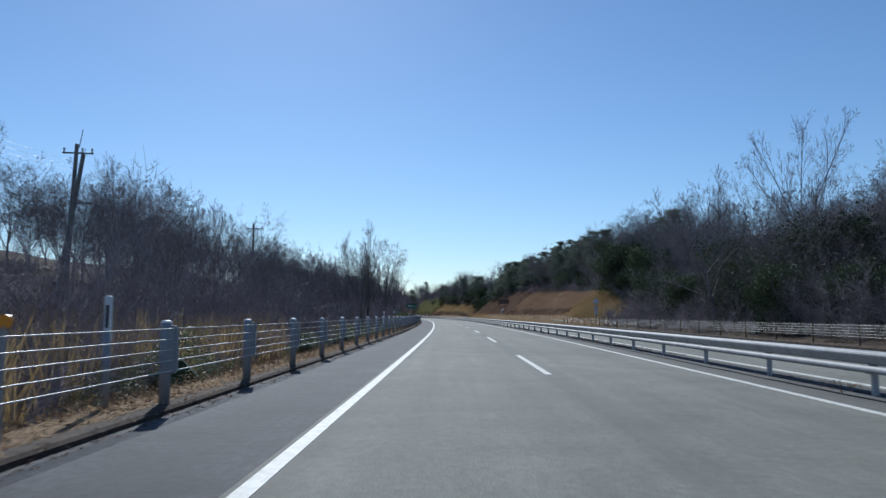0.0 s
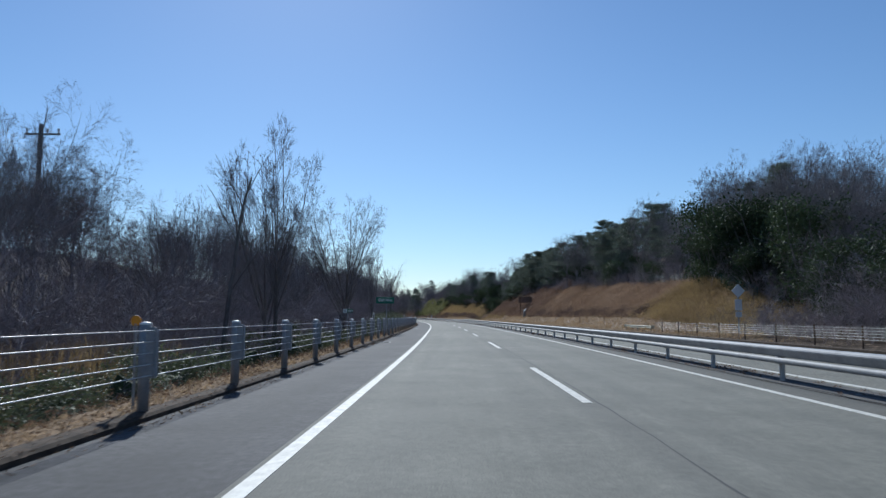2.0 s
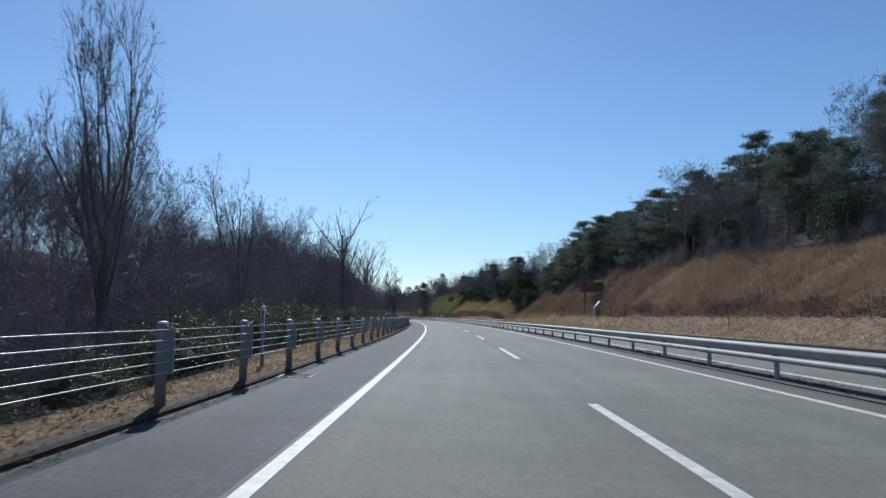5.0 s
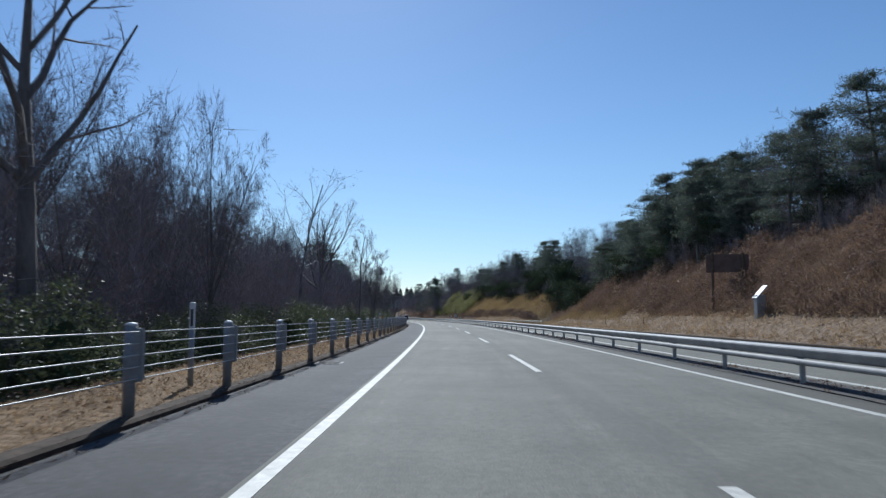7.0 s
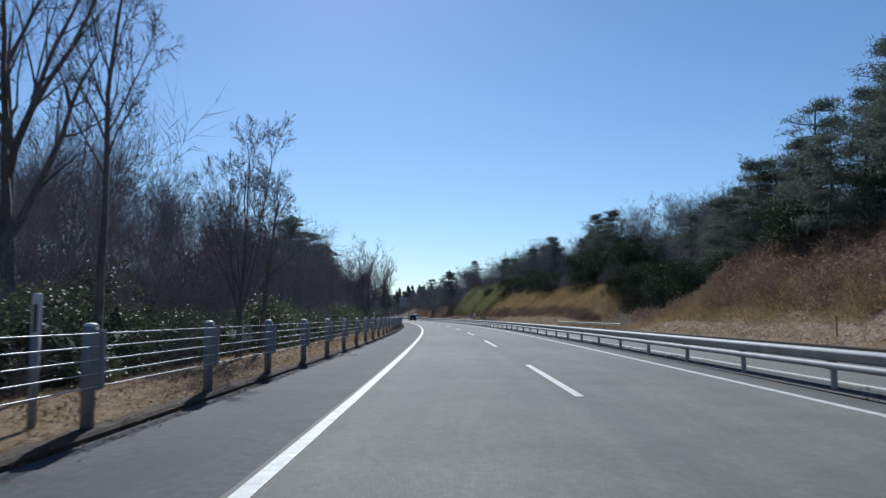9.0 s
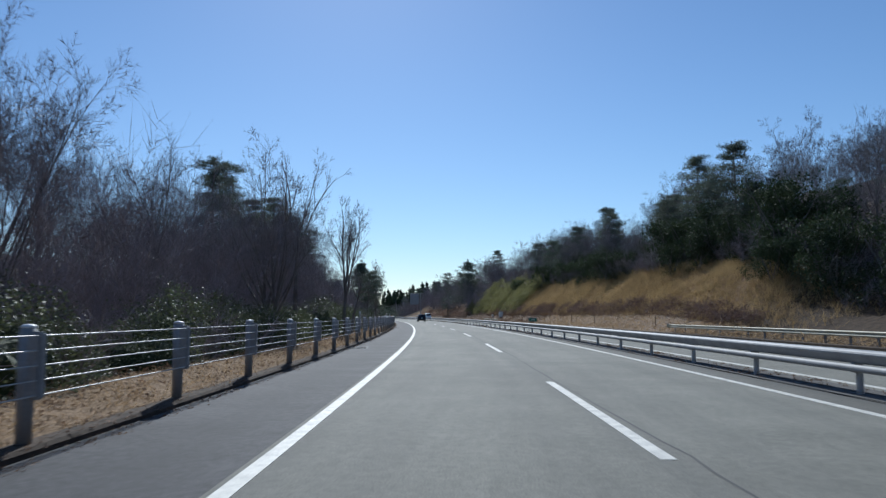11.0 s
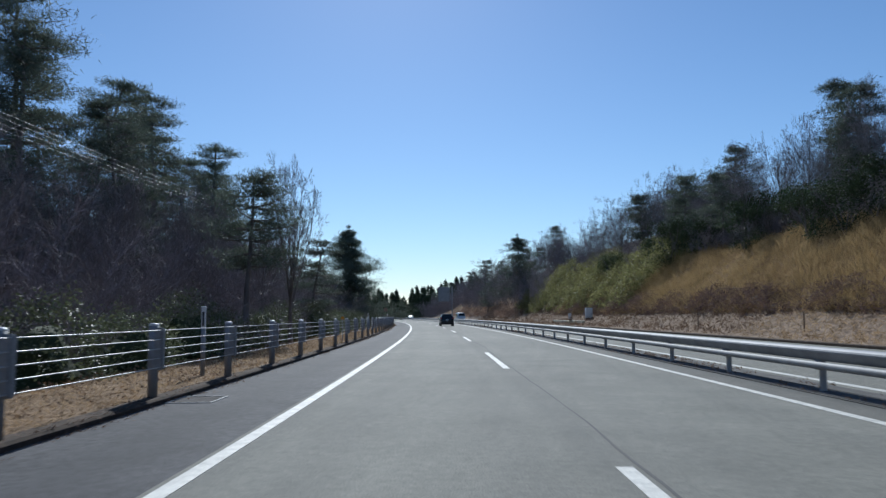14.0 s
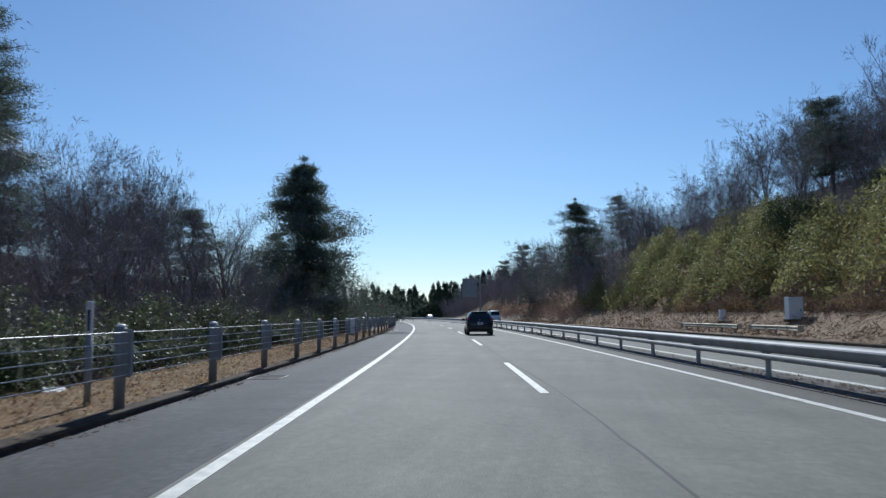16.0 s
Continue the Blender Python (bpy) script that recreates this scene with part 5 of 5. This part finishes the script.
def round_sign():
    ob = thing("round_sign", "round dark red road sign on a post", "sign", at(430, -7.2, 0.1))
    part("post", rod("post", (0, 0.04, -0.3), (0, 0.04, 2.7), 0.04, 0.04, POSTGREY), ob)
    bm = bmesh.new()
    bmesh.ops.create_cone(bm, segments=28, radius1=0.4, radius2=0.4, depth=0.03, cap_ends=True, matrix=pose(0, 0, 2.35) @ FACE)
    part("disc", finish("disc", bm, RED), ob)


def rail_piece(s0, s1, label):
    """A short end of guardrail beside the opposite carriageway."""
    ob = thing("guardrail", label, "guardrail")
    l = 15.0
    part("rail", sweep("rail", wbeam(l - 0.08, -1, 0.42, 0.24), s0, s1, 1.0, CREAM, True), ob)
    part("rail", sweep("rail", wbeam(l + 0.08, 1, 0.42, 0.24), s0, s1, 1.0, CREAM, True), ob)
    for s in (s0, s1):
        end = part("end_cap", box("end_cap", (0.3, 0.1, 0.3), (0, 0, 0.54), CREAM, 0.04), ob)
        end.matrix_world = at(s, l, 0)
    for s in np.arange(s0 + 0.6, s1, 2.0):
        p = part("post", rod("post", (0, 0, -0.2), (0, 0, 0.6), 0.06, 0.06, POSTGREY), ob)
        p.matrix_world = at(float(s), l, 0)


def cabinet(s, l, size, label):
    ob = thing("roadside_cabinet", label, "cabinet", at(s, l, float(ground_z(s, l)) - 0.05))
    w, d, h = size
    part("body", box("body", (w, d, h), (0, 0, h / 2 + 0.1), WHITE, 0.015), ob)
    part("plinth", box("plinth", (w + 0.1, d + 0.1, 0.14), (0, 0, 0.05), KERB, 0.01), ob, "concrete plinth")
    part("door", box("door", (w * 0.86, 0.02, h * 0.86), (0, -d / 2 - 0.008, h / 2 + 0.1), WHITE, 0.006), ob)
    part("handle", box("handle", (0.04, 0.03, 0.14), (w * 0.3, -d / 2 - 0.03, h * 0.5), DARKBAR, 0.005), ob)
    return ob


def stake(s, l):
    ob = thing("wooden_stake", "thin weathered stake on the scree", "stake", at(s, l, float(ground_z(s, l))), "marker stakes")
    part("shaft", rod("shaft", (0, 0, -0.3), (0.03, 0.02, 0.95), 0.035, 0.03, STAKE, 7), ob)
    return ob


def utility_pole(s, l, lean=(0.0, 0.0), height=11.0, arms=True):
    z = float(ground_z(s, l))
    ob = thing("utility_pole", "dark concrete utility pole with crossarms and insulators", "utility pole", at(s, l, z) @ pose(0, 0, 0, lean[0], lean[1], 0))
    part("pole", rod("pole", (0, 0, -1), (0, 0, height), 0.17, 0.11, POLE, 12), ob)
    if arms:
        part("crossarm", box("crossarm", (1.9, 0.09, 0.09), (0.1, 0, height - 0.55), POLE, 0.01), ob)
        part("crossarm", box("crossarm", (1.4, 0.08, 0.08), (0.5, 0, height - 3.6), POLE, 0.01), ob)
        part("top_rod", rod("top_rod", (0.15, 0, height - 0.2), (0.3, 0, height + 0.9), 0.03, 0.02, POLE, 6), ob)
        for x in (-0.75, 0.35, 0.95):
            part("insulator", rod("insulator", (x, 0, height - 0.5), (x, 0, height - 0.25), 0.05, 0.07, WHITE, 8), ob)
    return ob


def power_line(s0, s1, l, z, gap, count, sag):
    ob = thing("power_line", "sagging power wires strung through the trees", "power line")
    ts = np.linspace(0, 1, 21)
    a = np.arange(5) * 2 * math.pi / 5
    for k in range(count):
        mid = z + gap * k - sag * 4 * ts * (1 - ts)
        x, y = plan((s0 + (s1 - s0) * ts)[:, None], (l - gap * k * 0.4) + 0.006 * np.cos(a)[None, :])
        v = np.stack([x, y, mid[:, None] + 0.006 * np.sin(a)[None, :]], -1).reshape(-1, 3)
        f = [[i * 5 + j, i * 5 + (j + 1) % 5, (i + 1) * 5 + (j + 1) % 5, (i + 1) * 5 + j] for i in range(20) for j in range(5)]
        part("wire", mesh_of("wire", v, f, WIRE, True), ob)


town_sign(), phone_sign(), kilometre_sign(), diamond_sign(), gantry(), round_sign()
info_board(189.1, 18.8), phone_booth(180.3, 17.25)
rail_piece(83, 92, "short galvanised guardrail at the start of the bank"), rail_piece(374.5, 380, "short galvanised guardrail beside the scree"), rail_piece(381.5, 391, "short galvanised guardrail beside the scree")
rail_piece(250, 280, "short galvanised guardrail beside the scree")
cabinet(378, 16.4, (0.75, 0.5, 1.15), "white steel cabinet with a dark mark beside the scree")
cabinet(387, 16.2, (0.35, 0.3, 0.75), "small grey box on the verge")
cabinet(388, -7.3, (0.6, 0.45, 1.0), "pale box beside the fence")
for s in (104, 118, 136, 200, 214, 285, 296, 305, 316, 329, 343, 358, 402, 416):
    stake(s, 15.6)


def orange_reflector(s):
    ob = thing("reflector", "round orange reflector on a short stem behind the fence", "reflector", at(s, -6.25, 0.08), "orange reflectors")
    part("stem", rod("stem", (0, 0, -0.1), (0, 0, 1.1), 0.02, 0.02, POSTGREY, 8), ob)
    bm = bmesh.new()
    bmesh.ops.create_cone(bm, segments=16, radius1=0.07, radius2=0.07, depth=0.03, cap_ends=True, matrix=pose(0, 0, 1.14) @ FACE)
    part("lens", finish("lens", bm, REFLECT), ob, "orange lens")


for s in (-17.8, 30.3, 131.8, 185, 330):
    orange_reflector(s)
litter = thing("litter", "crumpled white sheet lying on the straw verge", "litter", at(352.4, -8.3, float(ground_z(352.4, -8.3)) + 0.03))
part("sheet", box("sheet", (0.35, 0.5, 0.03), (0, 0, 0), WHITE, 0.012, pose(0, 0, 0, 6, 4, 30)), litter)

def mesh_fence(s0, s1):
    """A green fence along the top of the bank."""
    ob = thing("bank_fence", "low dark green mesh fence along the top of the bank", "fence")
    def top(s):
        return float(ground_z(s, 24.2))
    for s in np.arange(s0, s1 + 0.1, 2.0):
        p = part("post", rod("post", (0, 0, -0.3), (0, 0, 1.15), 0.03, 0.03, MESHGREEN, 8), ob)
        p.matrix_world = at(float(s), 24.2, top(s))
    for s in np.arange(s0, s1, 2.0):
        for h in (0.15, 0.4, 0.65, 0.9, 1.1):
            (x0, y0), (x1, y1) = plan(s, 24.2), plan(s + 2, 24.2)
            part("rail", rod("rail", (float(x0), float(y0), top(s) + h), (float(x1), float(y1), top(s + 2) + h), 0.02, 0.02, MESHGREEN, 6), ob)


mesh_fence(84, 116)
utility_pole(20, -25.2, (0, 2), 10.4)
utility_pole(17.5, -24.5, (0, 8), 9.4, False)
utility_pole(60, -24, (0, 0), 10.6)
utility_pole(345, -19, (0, 0), 9.5)
power_line(-40, 20, -25.2, 9.9, 0.35, 3, 0.8), power_line(20, 60, -24.6, 10.0, 0.35, 3, 0.7), power_line(60, 140, -24, 10.0, 0.35, 3, 1.0)
power_line(240, 345, -17, 8.8, 0.25, 4, 1.2), power_line(345, 430, -19, 8.8, 0.25, 4, 1.0)


# ---- vehicles ----
def shell(stations, material, name, n_up=(0.0, 0.5, 1.0)):
    """A closed body lofted through cross sections: y, floor z, sill half-width, belt z, belt half-width, roof z, roof half-width."""
    rings = []
    for y, z0, w0, z1, w1, z2, w2 in stations:
        half = [(w0 * 0.93, z0), (w0, z0 + (z1 - z0) * 0.25), (w1 * 1.01, z0 + (z1 - z0) * 0.65), (w1, z1), (w1 + (w2 - w1) * 0.5 + 0.02, z1 + (z2 - z1) * 0.5), (w2 * 1.0, z1 + (z2 - z1) * 0.88), (w2 * 0.86, z2 - 0.015 * 1), (w2 * 0.45, z2 + 0.01)]
        rings.append([(x, y, z) for x, z in half] + [(-x, y, z) for x, z in half[::-1]])
    n = len(rings[0])
    verts = [p for ring in rings for p in ring]
    faces = []
    for i in range(len(rings) - 1):
        for j in range(n):
            k = (j + 1) % n
            faces.append([i * n + j, (i + 1) * n + j, (i + 1) * n + k, i * n + k])
    faces += [list(range(n)), [(len(rings) - 1) * n + j for j in range(n)][::-1]]
    me = mesh_of(name, verts, faces, material, True)
    bm = bmesh.new()
    bm.from_mesh(me)
    bmesh.ops.recalc_face_normals(bm, faces=bm.faces)
    bm.to_mesh(me)
    bm.free()
    return me


def panel(name, corners, material, out, thick=0.012):
    """A thin pane with the given corners, standing a little proud towards out."""
    c = [Vector(p) for p in corners]
    o = Vector(out).normalized() * thick
    v = [tuple(p + o) for p in c] + [tuple(p - o) for p in c]
    n = len(c)
    f = [list(range(n)), [n + i for i in range(n)][::-1]] + [[i, n + i, n + (i + 1) % n, (i + 1) % n] for i in range(n)]
    me = mesh_of(name, v, f, material)
    bm = bmesh.new()
    bm.from_mesh(me)
    bmesh.ops.recalc_face_normals(bm, faces=bm.faces)
    bm.to_mesh(me)
    bm.free()
    return me


def wheel(parent, x, y, r):
    side = 1 if x > 0 else -1
    bm = bmesh.new()
    bmesh.ops.create_cone(bm, segments=28, radius1=r, radius2=r, depth=0.19, cap_ends=True, matrix=pose(0, 0, 0, 0, 90, 0))
    bmesh.ops.bevel(bm, geom=[e for e in bm.edges if len(e.link_faces) == 2 and max(len(f.verts) for f in e.link_faces) > 8], offset=0.035, segments=2, affect="EDGES")
    wh = new("wheel", finish("wheel", bm, RUBBER, False))
    wh.parent = parent
    wh.location = (x, y, r)
    bm = bmesh.new()
    bmesh.ops.create_cone(bm, segments=24, radius1=r * 0.64, radius2=r * 0.6, depth=0.02, cap_ends=True, matrix=pose(side * 0.09, 0, 0, 0, 90 * side, 0))
    part("hub_plate", finish("hub_plate", bm, TRIM), wh, "dark rim well")
    for k in range(6):
        part("spoke", box("spoke", (0.025, 0.05, r * 0.6), (side * 0.108, 0, r * 0.3), ALLOY, 0.008), wh, "bright alloy spoke").rotation_euler = (k * math.pi / 3, 0, 0)
    return wh


def hatchback(m):
    """Five-door hatchback, seen mostly from behind; forward is +y, the rear bumper at y = 0."""
    car = thing("car", "black hatchback with red tail lamps standing in the overtaking lane", "car", m)
    st = [(0.0, 0.42, 0.70, 0.82, 0.70, 0.86, 0.60), (0.10, 0.26, 0.81, 0.92, 0.80, 1.0, 0.66), (0.30, 0.22, 0.84, 0.95, 0.835, 1.36, 0.60), (0.62, 0.20, 0.845, 0.95, 0.845, 1.50, 0.585),
          (1.4, 0.19, 0.845, 0.93, 0.85, 1.53, 0.60), (2.2, 0.19, 0.845, 0.90, 0.85, 1.50, 0.60), (2.75, 0.19, 0.845, 0.88, 0.84, 1.30, 0.58), (3.2, 0.20, 0.84, 0.86, 0.82, 0.99, 0.68), (3.8, 0.24, 0.80, 0.78, 0.76, 0.84, 0.6), (4.08, 0.34, 0.62, 0.62, 0.6, 0.66, 0.5)]
    part("body", shell(st, PAINT, "body"), car, "glossy black body")
    part("rear_window", panel("rear_window", [(-0.6, 0.19, 1.02), (0.6, 0.19, 1.02), (0.5, 0.36, 1.40), (-0.5, 0.36, 1.40)], GLASS, (0, -1, 0.45), 0.02), car, "dark tinted glass")
    for x in (-1, 1):
        part("side_window", panel("side_window", [(x * 0.83, 0.75, 0.97), (x * 0.835, 1.45, 0.95), (x * 0.66, 1.45, 1.40), (x * 0.65, 0.85, 1.38)], GLASS, (x, 0, 0.35), 0.03), car, "tinted glass")
        part("side_window", panel("side_window", [(x * 0.835, 1.5, 0.95), (x * 0.83, 2.65, 0.92), (x * 0.655, 2.2, 1.40), (x * 0.66, 1.5, 1.42)], GLASS, (x, 0, 0.35), 0.03), car, "tinted glass")
        part("tail_lamp", panel("tail_lamp", [(x * 0.62, 0.02, 0.80), (x * 0.78, 0.12, 0.78), (x * 0.83, 0.42, 1.0), (x * 0.74, 0.22, 1.12), (x * 0.66, 0.1, 0.98)], TAIL, (x * 0.6, -1, 0.1), 0.035), car, "red tail lamp")
        part("mirror", box("mirror", (0.2, 0.12, 0.15), (x * 0.97, 2.55, 1.0), PAINT, 0.04), car)
        for y in (1.2, 2.1):
            part("door_handle", box("door_handle", (0.03, 0.18, 0.03), (x * 0.865, y, 0.86), ALLOY, 0.008), car)
        for y in (0.72, 3.25):
            wheel(car, x * 0.76, y, 0.305)
    part("bumper", box("bumper", (1.5, 0.2, 0.26), (0, 0.06, 0.45), PAINT, 0.06), car)
    part("undertray", box("undertray", (1.3, 0.1, 0.12), (0, 0.12, 0.29), TRIM, 0.02), car)
    part("badge", box("badge", (0.11, 0.02, 0.08), (0, 0.08, 0.96), ALLOY, 0.03), car, "oval chrome badge")
    plate = part("number_plate", box("number_plate", (0.33, 0.015, 0.165), (0, -0.01, 0.76), SIGNWHITE, 0.005), car, "white number plate")
    for k, (x, w, z) in enumerate(((-0.11, 0.03, 0.745), (-0.04, 0.04, 0.745), (0.03, 0.04, 0.745), (0.1, 0.04, 0.745), (0.0, 0.14, 0.815))):
        part("plate_bar", box("plate_bar", (w, 0.004, 0.02 if k == 4 else 0.075), (x, -0.02, z), PLATEBAR, 0.001), plate)
    part("spoiler", box("spoiler", (1.08, 0.22, 0.035), (0, 0.5, 1.5), PAINT, 0.014), car)
    part("antenna", rod("antenna", (0, 0.75, 1.53), (0, 0.55, 1.66), 0.012, 0.005, TRIM, 6), car)
    part("wiper", box("wiper", (0.4, 0.015, 0.018), (0.1, 0.16, 1.05), TRIM, 0.004), car)
    return car


def van(m, material, label, height=1.95, length=4.6):
    car = thing("van", label, "van", m)
    h = height
    st = [(0.0, 0.4, 0.78, 0.95, 0.79, h - 0.1, 0.68), (0.12, 0.26, 0.84, 1.0, 0.84, h - 0.03, 0.72), (1.0, 0.24, 0.845, 1.02, 0.845, h, 0.73), (2.8, 0.24, 0.845, 1.0, 0.845, h, 0.73), (length - 1.1, 0.24, 0.845, 0.98, 0.84, h - 0.06, 0.7),
          (length - 0.5, 0.25, 0.84, 0.95, 0.82, 1.25, 0.72), (length - 0.1, 0.28, 0.8, 0.85, 0.78, 0.98, 0.7), (length, 0.36, 0.72, 0.75, 0.7, 0.8, 0.62)]
    part("body", shell(st, material, "body"), car)
    part("windscreen", panel("windscreen", [(-0.7, length - 0.48, 1.22), (0.7, length - 0.48, 1.22), (0.62, length - 1.05, h - 0.14), (-0.62, length - 1.05, h - 0.14)], GLASS, (0, 1, 0.8), 0.03), car, "dark glass")
    part("rear_window", panel("rear_window", [(-0.66, 0.03, 1.05), (0.66, 0.03, 1.05), (0.6, 0.1, h - 0.2), (-0.6, 0.1, h - 0.2)], GLASS, (0, -1, 0.1), 0.03), car, "dark glass")
    for x in (-1, 1):
        for y0, y1 in ((0.35, 1.2), (1.3, 2.3), (2.4, length - 1.25)):
            part("side_window", panel("side_window", [(x * 0.85, y0, 1.06), (x * 0.85, y1, 1.06), (x * 0.755, y1, h - 0.2), (x * 0.755, y0, h - 0.2)], GLASS, (x, 0, 0.15), 0.02), car, "dark glass")
        part("tail_lamp", box("tail_lamp", (0.12, 0.06, 0.35), (x * 0.76, 0.03, 0.8), TAIL, 0.02), car, "red tail lamp")
        part("headlamp", box("headlamp", (0.28, 0.08, 0.16), (x * 0.55, length - 0.06, 0.74), ALLOY, 0.03), car)
        for y in (0.8, length - 0.85):
            wheel(car, x * 0.75, y, 0.31)
    part("bumper", box("bumper", (1.5, 0.14, 0.2), (0, length - 0.03, 0.42), TRIM, 0.04), car)
    return car


hatchback(at(388, 0.95, 0.0))
van(at(560, -1.9, 0.0), PAINT, "dark van far ahead in the slow lane", 1.75, 4.2)
van(at(459, 9.4, 0.0, 180), VANPAINT, "white van on the opposite carriageway")
van(at(585, 10.8, 0.0, 180), VANPAINT, "white estate car far off on the opposite carriageway", 1.5, 4.3)


def drain_grate(s, l):
    """A steel grating in the gutter of the hard shoulder: a frame, bars and a dark plate for the shaded hollow below.
    """
    ob = thing("drain_grate", "galvanised steel drain grating set in the gutter", "drain grate", at(s, l, 0.0), "drain gratings")
    # no hollow is cut: a thin plate in dark earth colour gives its shade
    part("pit", box("pit", (0.66, 0.88, 0.004), (0, 0, 0.001), EARTH, 0.001), ob, "flat dark plate in place of the shaded hollow")
    for x in (-0.34, 0.34):
        part("frame_side", box("frame_side", (0.03, 0.94, 0.014), (x, 0, 0.004), POSTGREY, 0.002), ob)
    for y in (-0.455, 0.455):
        part("frame_side", box("frame_side", (0.65, 0.03, 0.014), (0, y, 0.004), POSTGREY, 0.002), ob)
    for k in range(9):
        part("bar", box("bar", (0.016, 0.86, 0.01), (-0.28 + 0.07 * k, 0, 0.002), KERB, 0.002), ob)
    return ob


first_grate = drain_grate(58.6, -5.42)
for s in (105, 155.1, 205.2, 255.4, 305.5, 355.7, 405.8):
    copy_thing(first_grate, at(s, -5.42, 0.0))
